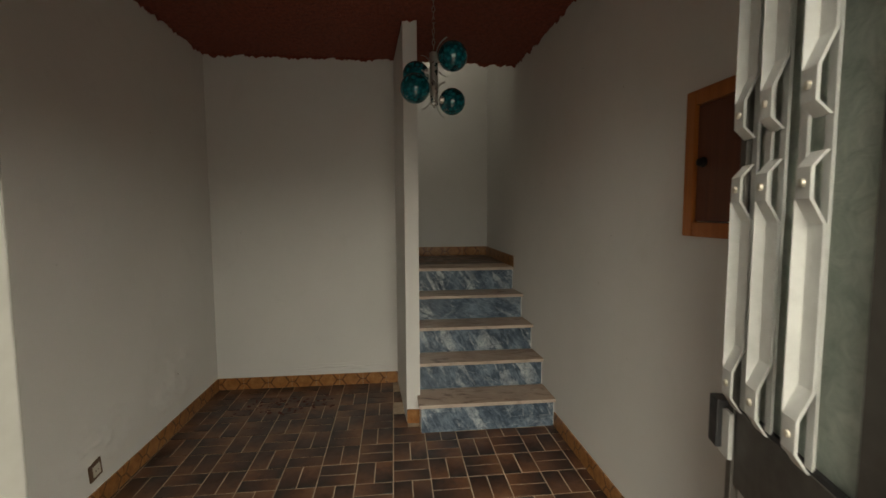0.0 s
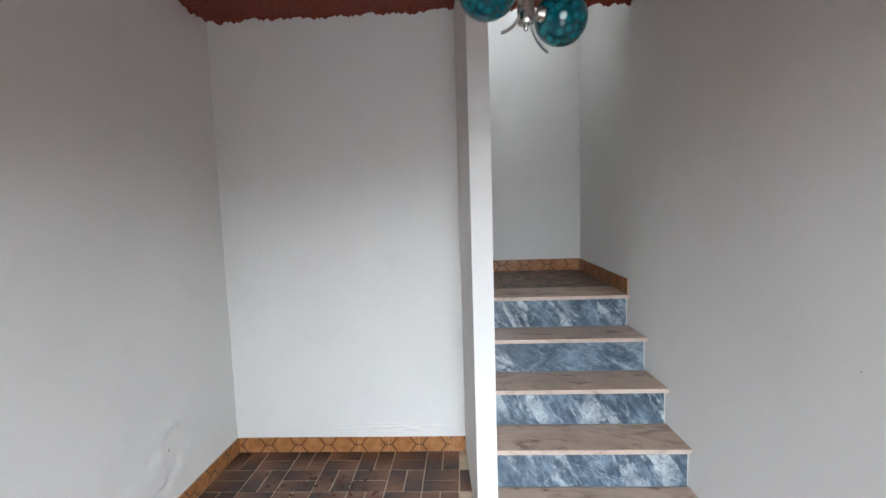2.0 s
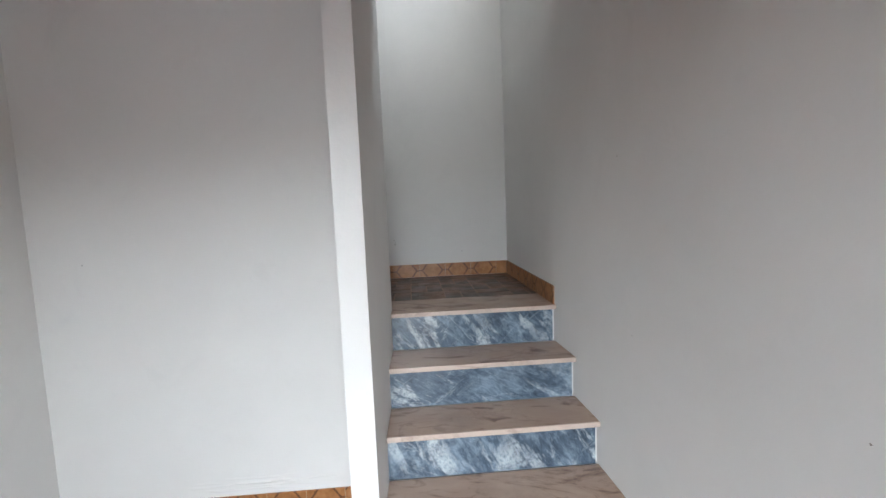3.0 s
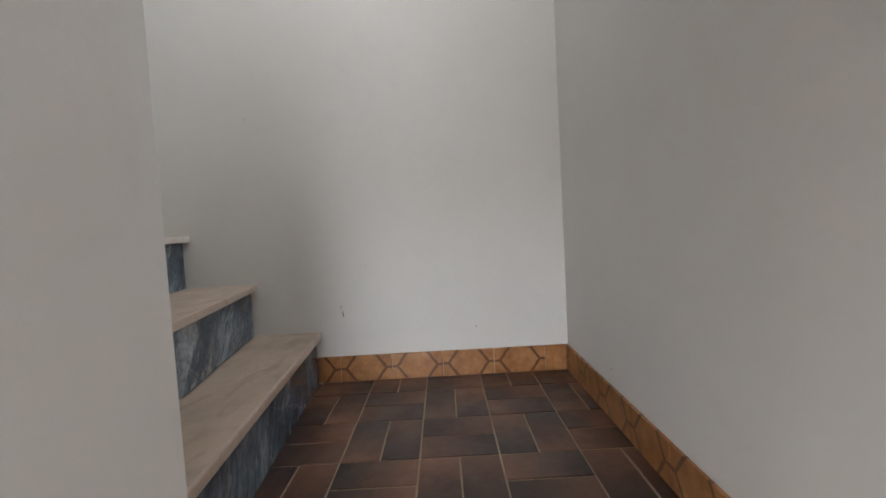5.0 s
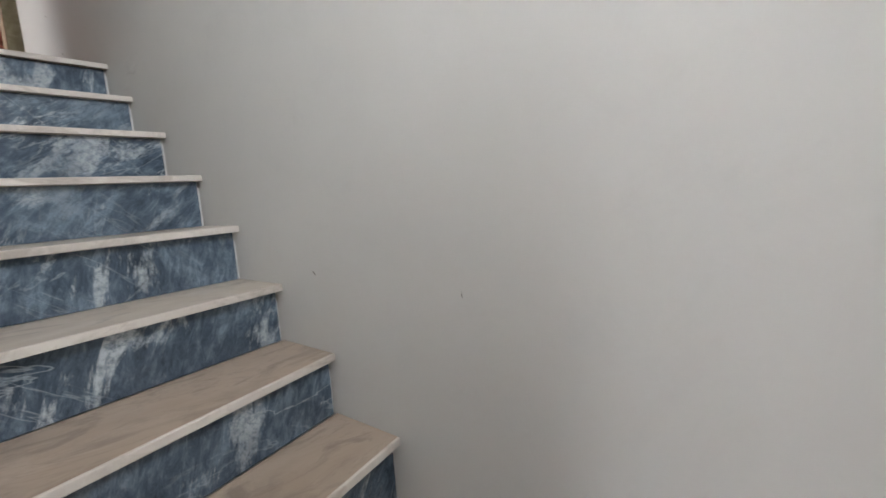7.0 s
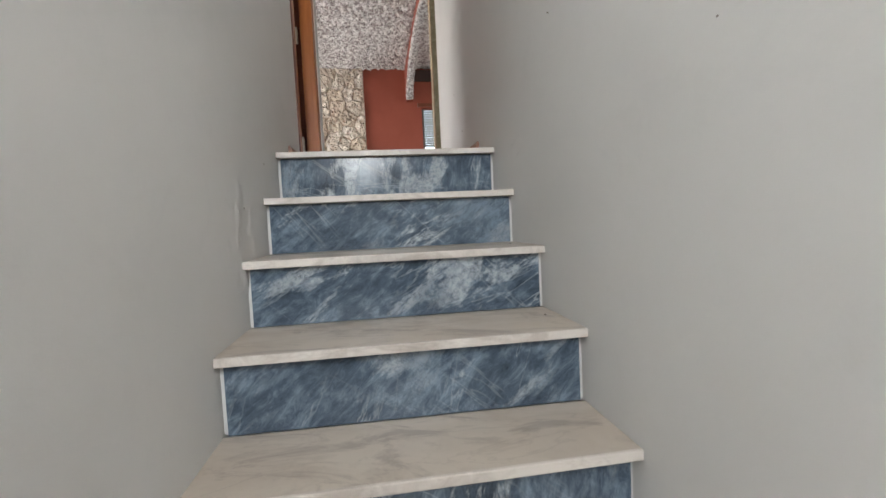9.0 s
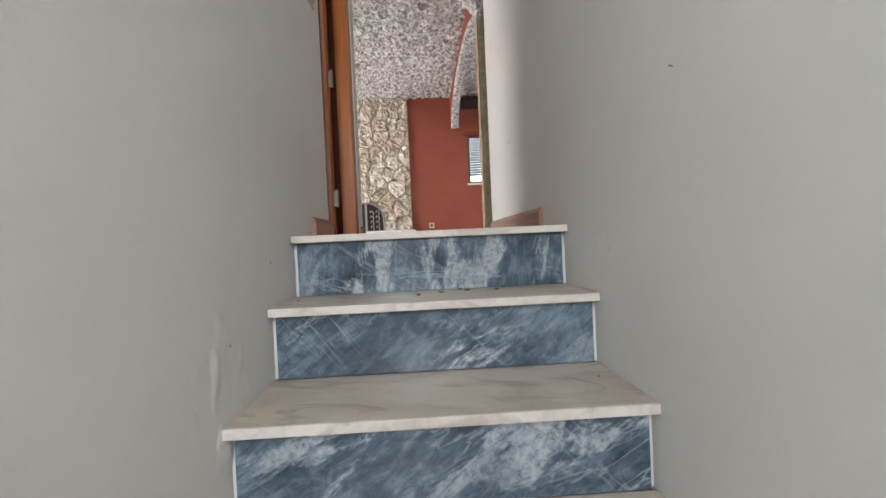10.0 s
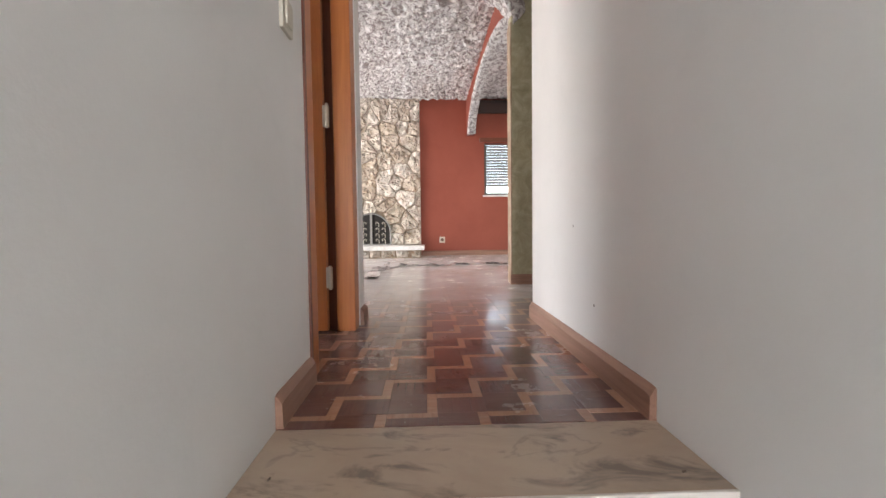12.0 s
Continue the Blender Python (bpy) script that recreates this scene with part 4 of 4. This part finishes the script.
for z in (ZU + 0.24, ZU + 0.93, ZU + 1.8):
    h = part("hinge", bevel(boxes((-3.478, -3.462, 1.074, 1.1, z - 0.045, z + 0.045)), 0.002), BRASS, d2, "pale metal hinge")
    part("pin", lathe([(-0.052, 0.004), (-0.048, 0.007), (0.048, 0.007), (0.052, 0.004)], (-3.455, 1.094, z)), BRASS, h)

# ---- fireplace ----
fp = thing("fireplace", (XB, 0.5, ZU), "tall beige field stone fireplace with arched iron grille and white hearth", "fireplace")
FX, FY0, FY1 = XB + 0.03, -0.75, 1.426
part("backing", boxes((XB, FX, FY0, FY1, ZU, ZLIV + 0.01)), MORTAR, fp)


def cells(seeds, lo, hi):
    """Voronoi cells as polygons, clipped to a rectangle."""
    out = []
    for i, (px, py) in enumerate(seeds):
        poly = [(lo[0], lo[1]), (hi[0], lo[1]), (hi[0], hi[1]), (lo[0], hi[1])]
        for j, (qx, qy) in enumerate(seeds):
            if i == j or abs(px - qx) + abs(py - qy) > 1.3:
                continue
            nx, ny = qx - px, qy - py
            c = (qx * qx + qy * qy - px * px - py * py) / 2
            cut = []
            for a, b in zip(poly, poly[1:] + poly[:1]):
                da, db = nx * a[0] + ny * a[1] - c, nx * b[0] + ny * b[1] - c
                if da <= 0:
                    cut.append(a)
                if (da < 0 < db) or (db < 0 < da):
                    f = da / (da - db)
                    cut.append((a[0] + f * (b[0] - a[0]), a[1] + f * (b[1] - a[1])))
            poly = cut
            if len(poly) < 3:
                break
        if len(poly) > 2:
            out.append(poly)
    return out


def stone(poly, x, rng, parent):
    cx, cy = sum(p[0] for p in poly) / len(poly), sum(p[1] for p in poly) / len(poly)
    bm = bmesh.new()
    fine = []
    for a, b in zip(poly, poly[1:] + poly[:1]):
        n = max(1, int(math.hypot(b[0] - a[0], b[1] - a[1]) / 0.055))
        fine += [(a[0] + (b[0] - a[0]) * i / n, a[1] + (b[1] - a[1]) * i / n) for i in range(n)]
    rings = []
    tilt = (rng.uniform(-0.3, 0.3), rng.uniform(-0.3, 0.3))
    for inset, out, wob in ((0.005, 0.0, 0.0), (0.009, 0.026, 0.008), (0.018, 0.042, 0.018), (0.055, 0.052, 0.026), (0.095, 0.054, 0.028)):
        ring = []
        for y, z in fine:
            d = math.hypot(y - cx, z - cy) or 1
            k = max(1 - inset / d, 0.25 - inset)
            yy, zz = cx + (y - cx) * k, cy + (z - cy) * k
            lift = out + (rng.uniform(-wob, wob) + tilt[0] * (yy - cx) + tilt[1] * (zz - cy) if out else 0)
            ring.append(bm.verts.new((x + max(lift, 0), yy + rng.uniform(-wob, wob) * 0.4, zz + rng.uniform(-wob, wob) * 0.4)))
        rings.append(ring)
    n = len(fine)
    for a, b in zip(rings, rings[1:]):
        for i in range(n):
            bm.faces.new((a[i], a[(i + 1) % n], b[(i + 1) % n], b[i]))
    top = bm.verts.new((x + 0.038 + rng.uniform(-0.012, 0.012), cx, cy))
    for i in range(n):
        bm.faces.new((rings[-1][i], rings[-1][(i + 1) % n], top))
    bmesh.ops.recalc_face_normals(bm, faces=bm.faces)
    part("stone", bm, STONE, parent, "", pose(x, cx, cy))


rng = random.Random(11)
GY, GR, GZ = 0.62, 0.31, 3.235
seeds = []
for i in range(9):
    for j in range(11):
        seeds.append((FY0 + 0.12 + i * 0.245 + (0.12 if j % 2 else 0) + rng.uniform(-0.11, 0.11), 3.1 + j * 0.22 + rng.uniform(-0.11, 0.11)))
for poly in cells(seeds, (FY0, 3.035), (FY1, ZLIV)):
    cx, cy = sum(p[0] for p in poly) / len(poly), sum(p[1] for p in poly) / len(poly)
    if abs(cx - GY) < GR * 0.85 and cy < GZ + math.sqrt(max(GR ** 2 - (cx - GY) ** 2, 0)) * 0.85:
        continue
    stone(poly, FX, rng, fp)
low = [(FY0 + 0.1 + i * 0.2 + rng.uniform(-0.05, 0.05), 2.9 + rng.uniform(-0.02, 0.02)) for i in range(11)]
part("plinth", boxes((XB, -8.36, FY0, FY1 - 0.01, ZU, 2.97)), MORTAR, fp)
for poly in cells(low, (FY0, ZU), (FY1 - 0.01, 2.968)):
    stone(poly, -8.385, rng, fp)
part("hearth_slab", bevel(boxes((XB + 0.02, -8.28, FY0, 1.478, 2.97, 3.032)), 0.008), WHITE_MARBLE, fp, "white marble hearth slab")


def arched(r, h):
    return [(GY - r, h), (GY + r, h), *[(GY + r * math.cos(a), GZ + r * math.sin(a)) for a in [math.pi * i / 20 for i in range(21)]]]


gx = FX + 0.075
bm = bmesh.new()
ring = arched(GR - 0.01, 3.04)
bm.faces.new([bm.verts.new((gx - 0.02, y, z)) for y, z in ring])
bmesh.ops.extrude_face_region(bm, geom=bm.faces[:])
for v in bm.verts[len(ring):]:
    v.co.x -= 0.05
bmesh.ops.recalc_face_normals(bm, faces=bm.faces)
grille = part("fire_grille", bm, IRON, fp, "black iron fire doors with scrollwork")
edge = [(gx, GY - GR, 3.034), *[(gx, GY + GR * math.cos(a), GZ + GR * math.sin(a)) for a in [math.pi - math.pi * i / 24 for i in range(25)]], (gx, GY + GR, 3.034)]
part("rim", rod(edge, 0.013, 8), FRAME_GREY, grille)
part("mullion", bevel(boxes((gx - 0.012, gx + 0.014, GY - 0.018, GY + 0.018, 3.034, GZ + GR)), 0.003), FRAME_GREY, grille)
part("sill_rail", bevel(boxes((gx - 0.012, gx + 0.012, GY - GR, GY + GR, 3.034, 3.056)), 0.003), FRAME_GREY, grille)
for sy in (-1, 1):
    for cy in (0.09, 0.19):
        for cz in (3.11, 3.2, 3.29, 3.38):
            if math.hypot(cy, max(cz - GZ, 0)) > GR - 0.06:
                continue
            sp = [(gx + 0.008, GY + sy * (cy + (0.034 - 0.0042 * i) * math.cos(i * 0.62)), cz + (0.034 - 0.0042 * i) * math.sin(i * 0.62)) for i in range(8)]
            tail = [(gx + 0.008, GY + sy * (cy + 0.034), cz - 0.05), (gx + 0.008, GY + sy * (cy + 0.037), cz - 0.02)]
            part("scroll", rod(tail + sp, 0.0055, 6), BRASS, grille)

# ---- windows ----
win = tagged(thing("window_1", (XB, 3.0, 3.836), "window with grey roller shutter partly lowered, daylight below it", "window"), kind="structure")
for nm, sp in (("window_frame", (XB - 0.1, XB - 0.05, 2.476, 2.52, 3.836, 4.68)), ("window_frame", (XB - 0.1, XB - 0.05, 3.556, 3.6, 3.836, 4.68)), ("window_frame", (XB - 0.1, XB - 0.05, 2.52, 3.556, 3.836, 3.875)), ("window_frame", (XB - 0.1, XB - 0.05, 3.02, 3.06, 3.875, 4.68))):
    part(nm, bevel(boxes(sp), 0.003), ALU_DARK, win)
part("pane", boxes((XB - 0.08, XB - 0.074, 2.52, 3.02, 3.875, 4.68)), GLASS, win)
part("pane", boxes((XB - 0.08, XB - 0.074, 3.06, 3.556, 3.875, 4.68)), GLASS, win)
for o in win.children:
    if o.name.startswith("pane"):
        o.visible_shadow = False
part("window_head", bevel(boxes((XB, XB + 0.035, 2.4, 3.7, 4.7, 4.765)), 0.004), WOOD_DARK, win, "dark wooden strip above the window")
part("window_sill", bevel(boxes((XB - 0.05, XB + 0.03, 2.45, 3.63, 3.806, 3.835)), 0.004), WHITE_MARBLE, win)
sh = part("shutter_guide", boxes((XB - 0.16, XB - 0.13, 2.476, 2.5, 3.836, 4.68), (XB - 0.16, XB - 0.13, 3.576, 3.6, 3.836, 4.68)), SHUTTER, win)
z = 3.985
while z < 4.68:
    part("shutter_slat", bevel(boxes((XB - 0.152, XB - 0.14, 2.49, 3.586, z, z + 0.0412)), 0.003, 1), SHUTTER, sh)
    z += 0.0455
pel = thing("curtain_pelmet", (XB, 3.0, 5.1), "dark brown wooden curtain pelmet under the ceiling", "pelmet")
part("front_board", bevel(boxes((XB + 0.12, XB + 0.145, YA1 + 0.02, 3.9, 5.13, 5.34)), 0.004), WOOD_BLACK, pel)
part("top_board", boxes((XB, XB + 0.12, YA1 + 0.02, 3.9, 5.318, 5.34)), WOOD_BLACK, pel)


def plain_window(name, spans, label):
    w = tagged(thing(name, spans[0][::2], label, "window"), kind="structure")
    for sp in spans:
        part("window_frame", bevel(boxes(sp), 0.004), ALU_WHITE, w)


plain_window("window_2", [(1.0, 1.04, SY0, SY0 + 0.02, SZ0, SZ1), (1.0, 1.04, SY1 - 0.02, SY1, SZ0, SZ1), (1.0, 1.04, SY0 + 0.02, SY1 - 0.02, SZ0, SZ0 + 0.03), (1.0, 1.04, SY0 + 0.02, SY1 - 0.02, SZ1 - 0.03, SZ1)], "tall narrow stairwell window, white frame")
plain_window("window_3", [(-8.6, -8.54, -2.5, -2.45, 3.1, 4.9), (-5.46, -5.4, -2.5, -2.45, 3.1, 4.9), (-7.03, -6.97, -2.5, -2.45, 3.1, 4.9)], "wide living room window, white frame")
# Out of view; added to hold the dining room's fill lamp.
plain_window("window_4", [(-6.9, -6.85, 4.78, 4.82, 3.3, 4.7), (-5.75, -5.7, 4.78, 4.82, 3.3, 4.7)], "unseen dining room window added for its light, white frame")

# ---- scuffs and blisters on the walls, crumbs on floor and steps ----


def fleck(name, at, along, across, w, h, material, parent):
    """A thin torn fleck, lying flat on a surface."""
    rng = random.Random(round(at[0] * 917 + at[1] * 331 + at[2] * 77))
    a, b = Vector(along).normalized(), Vector(across).normalized()
    n = a.cross(b)
    bm = bmesh.new()
    rim = [bm.verts.new(Vector(at) + a * math.cos(t) * w * rng.uniform(0.55, 1) + b * math.sin(t) * h * rng.uniform(0.55, 1)) for t in [i * math.tau / 9 for i in range(9)]]
    for s in (1, -1):
        mid = bm.verts.new(Vector(at) + n * s * 0.0016)
        for i in range(9):
            bm.faces.new((rim[i], rim[(i + 1) % 9], mid))
    bmesh.ops.recalc_face_normals(bm, faces=bm.faces)
    part(name, bm, material, parent)


back = bpy.data.objects["wall_stair_back"]
for x, zz, w, h, tip in ((0.03, 1.2, 0.0025, 0.016, 0.1), (0.024, 1.228, 0.0015, 0.01, 0.15), (-0.815, 1.945, 0.013, 0.0025, -0.7), (-1.636, 3.114, 0.011, 0.003, -0.5), (0.52, 1.13, 0.003, 0.003, 0), (-0.28, 1.93, 0.0012, 0.012, 0), (-1.02, 2.83, 0.004, 0.003, 0), (-2.9, 3.05, 0.008, 0.006, 0), (-3.1, 3.3, 0.006, 0.008, 0.3)):
    fleck("scuff", (x, YB - 0.0006, zz), (math.cos(tip), 0, math.sin(tip)), (-math.sin(tip), 0, math.cos(tip)), w, h, SCUFF, back)
right = bpy.data.objects["wall_right"]
for y, zz in ((-0.72, 1.3), (-0.6, 1.05), (0.3, 1.62), (-0.9, 0.75), (0.2, 1.0), (1.6, 1.09), (-0.8, 1.98), (-0.35, 2.2)):
    fleck("scuff", (side(y) - 0.0006, y, zz), (0, 1, 0), (0, 0, 1), 0.004, 0.003, SCUFF, right)
left = bpy.data.objects["wall_left"]
for y, zz, w, h in ((0.27, 0.36, 0.004, 0.014), (0.24, 0.33, 0.003, 0.02), (0.1, 1.9, 0.004, 0.004), (-0.7, 1.2, 0.004, 0.003)):
    fleck("scuff", (XL - 0.0153 * (YH - y) + 0.0006, y, zz), (0, 1, 0), (0, 0, 1), w, h, SCUFF, left)
sl = bpy.data.objects["wall_stair_left"]
for x, zz in ((-1.78, 2.62), (-1.83, 2.58), (-2.05, 2.78)):
    fleck("scuff", (x, YL + 0.0006, zz), (1, 0, 0), (0, 0, 1), 0.003, 0.006, SCUFF, sl)


def blister(c, along, n, w, h, lift, seed, parent):
    """Swollen plaster that bulges from a wall."""
    bm = bmesh.new()
    a, n, c = Vector(along), Vector(n), Vector(c)
    grid = 48
    rows = []
    for i in range(grid + 1):
        row = []
        for j in range(grid + 1):
            u, v = i / grid * 2 - 1, j / grid * 2 - 1
            f = max(0.0, 1 - u * u - v * v)
            q = noise.fractal(Vector((u * 3.2 + seed, v * 3.2, seed)), 1.0, 2.0, 3)
            row.append(bm.verts.new(c + a * u * w + Vector((0, 0, v * h)) + n * (max(0.0, f * (q * 0.8 + 0.25)) * lift - 0.0012)))
        rows.append(row)
    for r0, r1 in zip(rows, rows[1:]):
        for j in range(grid):
            bm.faces.new((r0[j], r0[j + 1], r1[j + 1], r1[j]))
    bmesh.ops.recalc_face_normals(bm, faces=bm.faces)
    if bm.faces[0].normal.dot(n) < 0:
        bmesh.ops.reverse_faces(bm, faces=bm.faces[:])
    part("plaster_blister", bm, PLASTER, parent, smooth=True)


blister((XL - 0.0103, 0.22, 0.34), (0.0152, 1, 0), (1, 0, 0), 0.34, 0.26, 0.024, 1.3, left)
blister((XL - 0.0213, -0.5, 0.3), (0.0152, 1, 0), (1, 0, 0), 0.3, 0.2, 0.018, 4.1, left)
wb = bpy.data.objects["wall_back"]
blister((-0.62, YH, 0.15), (1, 0, 0), (0, -1, 0), 0.42, 0.045, 0.012, 2.2, wb)
blister((-1.75, YL, 2.52), (1, 0, 0), (0, 1, 0), 0.16, 0.2, 0.01, 3.7, sl)
blister((-1.95, YB, 2.75), (1, 0, 0), (0, -1, 0), 0.22, 0.12, 0.006, 7.7, back)


def crumb(name, at, size, material, label, group, flat=0.25):
    rng = random.Random(round(at[0] * 4241 + at[1] * 991))
    bm = bmesh.new()
    bmesh.ops.create_icosphere(bm, subdivisions=1, radius=1)
    turn = Matrix.Rotation(rng.uniform(0, 6.3), 4, "Z")
    for v in bm.verts:
        v.co = turn @ Vector((v.co.x * size * rng.uniform(0.7, 1.3), v.co.y * size * rng.uniform(0.25, 0.6), (v.co.z + 1) * size * flat * rng.uniform(0.4, 1.2)))
        v.co += Vector(at)
    tagged(part(name, bm, material, None, "", pose(*at)), label, "debris", group)


rng = random.Random(5)
for x, y in ((-2.1, 1.62), (-2.12, 1.7), (-2.15, 1.68), (-2.11, 1.79), (-2.16, 1.82), (-2.2, 1.87), (-2.08, 1.2), (-2.06, 1.55)):
    crumb("dry_leaf_bit", (x - 0.085, y, 2.66), rng.uniform(0.008, 0.014), LEAF, "dry dark leaf fragment lying on a marble step", "bits on the steps")
for x, y, zz in ((-1.9, 1.98, 2.47), (-1.62, 1.99, 2.28), (-2.3, 1.97, ZU), (-2.32, 1.22, ZU)):
    crumb("dry_leaf_bit", (x, y, zz), 0.007, LEAF, "small dark crumb in the corner of a step", "bits on the steps")
RUST = shader("red_plaster_crumb", (0.09, 0.035, 0.028), 0.9)
for i in range(80):
    a, r = rng.uniform(0, 6.28), rng.gauss(0.18, 0.07)
    x, y = -0.95 + math.cos(a) * r * 1.3, 0.5 + math.sin(a) * r * 0.55
    crumb("plaster_crumb", (x, y, 0.0), rng.uniform(0.005, 0.019), RUST, "fallen red ceiling crumb on the tiled floor", "crumbs on the hall floor", 0.4)


# ---- floor pieces, last ----
near_hall = lambda x, y: y > -1.15
keep_hall = lambda x, y: not (x > PX1 - 0.01 and y > 0.02) and not (PF + 0.01 + (PB - PF) * (y - 0.15) / 0.77 < x < PX1 and y > 0.14)
hall = bpy.data.objects["floor_hall"]
rest = basket(hall, XLF, XR, YF, YH, 0.0, XL, YH - 0.2, keep_hall, near_hall)
tile_rest = tagged(part("tile_rest", boxes(*rest), TILE, hall), kind="stuff")
spots = []
for u0, u1, v0, v1, *_ in rest:
    w, d = (u1 - u0) / 2, (v1 - v0) / 2
    spots += ([-w, w, w, -w] if w > d else [-d, -d, d, d]) * 2
tile_rest.data.attributes.new("along", "FLOAT", "POINT").data.foreach_set("value", spots)
basket(bpy.data.objects["floor_landing"], -0.1, XS, 1.208, YB - 0.008, ZL, -0.062, 1.667, lambda x, y: True, lambda x, y: True, 0.0042, 0.195, 0.222)

PP, PW = 0.122, 0.026
upper_floor = bpy.data.objects["floor_upper"]
far_dark, far_light = [], []


def plank(x0, x1, y0, y1, material, far, key, turned):
    x0, x1, y0, y1 = max(x0, XB), min(x1, -2.522), max(y0, -0.4), min(y1, 4.6)
    if x1 > -3.72:
        y0, y1 = max(y0, YL if x1 > -2.9 else 1.0), min(y1, YB)
    if x1 - x0 < 0.006 or y1 - y0 < 0.006:
        return
    g = 0.0003
    x0, x1, y0, y1 = x0 + g, x1 - g, y0 + g, y1 - g
    if x1 > -4.3 and y0 > 0.95 and y1 < 2.3:
        lift = ZU + random.uniform(-0.0003, 0.0003)
        w, d = x1 - x0, y1 - y0
        if turned:
            place(key, piece(d, w, 0.006, 0.0003, material, key + "_t"), upper_floor, pose((x0 + x1) / 2, (y0 + y1) / 2, lift, 0, 0, 90))
        else:
            place(key, piece(w, d, 0.006, 0.0003, material, key), upper_floor, pose((x0 + x1) / 2, (y0 + y1) / 2, lift))
    else:
        far.append((x0, x1, y0, y1, ZU - 0.006, ZU))


for i in range(53):
    xa, xb = -2.47 - i * PP, -2.47 - (i + 1) * PP
    for j in range(-8, 40):
        if (j - i) % 2 == 0:
            continue
        y = j * PP + 0.04
        if y > 4.6 or y < -0.6:
            continue
        plank(xb, xa, y, y + PW, PARQUET_LIGHT, far_light, "parquet_strip", False)
        plank(xb, xb + PW, y + PW, y + PP + PW, PARQUET_LIGHT, far_light, "parquet_strip", True)
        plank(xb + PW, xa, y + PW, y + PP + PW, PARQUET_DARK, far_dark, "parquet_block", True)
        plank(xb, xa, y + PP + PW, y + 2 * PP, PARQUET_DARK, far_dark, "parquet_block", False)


def joined(name, spans, material):
    co, faces = [], []
    for x0, x1, y0, y1, z0, z1 in spans:
        n = len(co)
        co += [(x0, y0, z0), (x1, y0, z0), (x1, y1, z0), (x0, y1, z0), (x0, y0, z1), (x1, y0, z1), (x1, y1, z1), (x0, y1, z1)]
        faces += [(n + 4, n + 5, n + 6, n + 7), (n, n + 1, n + 5, n + 4), (n + 1, n + 2, n + 6, n + 5), (n + 2, n + 3, n + 7, n + 6), (n + 3, n, n + 4, n + 7)]
    me = bpy.data.meshes.new(name)
    me.from_pydata(co, [], faces)
    me.materials.append(material)
    return tagged(place(name, me, upper_floor, Matrix()), kind="stuff")


# beyond the corridor the blocks take the colours that hold the sheen
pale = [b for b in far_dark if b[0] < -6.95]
joined("parquet_block_rest", [b for b in far_dark if b[0] >= -6.95], PARQUET_DARK_SHEEN)
joined("parquet_worn", pale + [b for b in far_light if b[0] < -6.95], PARQUET_DUSTY_SHEEN)
joined("parquet_strip_rest", [b for b in far_light if b[0] >= -6.95], PARQUET_LIGHT_SHEEN)

# parquet that has lifted and buckled along two lines
rng = random.Random(21)
for i in range(52):
    if i < 26:
        x, y = -6.95 + rng.uniform(-0.05, 0.05), 1.15 + i * 0.075
    else:
        f = (i - 26) / 26
        x, y = -5.55 - f * 2.3 + rng.uniform(-0.04, 0.04), 0.95 + f * 0.16 + rng.uniform(-0.08, 0.08)
    tilt = rng.uniform(4, 13) * rng.choice((-1, 1))
    bm = bevel(boxes((-0.06, 0.06, -0.05, 0.05, 0.0, 0.009)), 0.001, 1)
    m = pose(x, y, ZU + 0.05 * math.sin(radians(abs(tilt))) + 0.004, tilt * 0.5, tilt, rng.uniform(-25, 25))
    bm.transform(m)
    tagged(part("loose_parquet_block", bm, PARQUET_DARK, None, "", m), "loose dark parquet block tilted up from the floor", "parquet", "buckled parquet blocks")
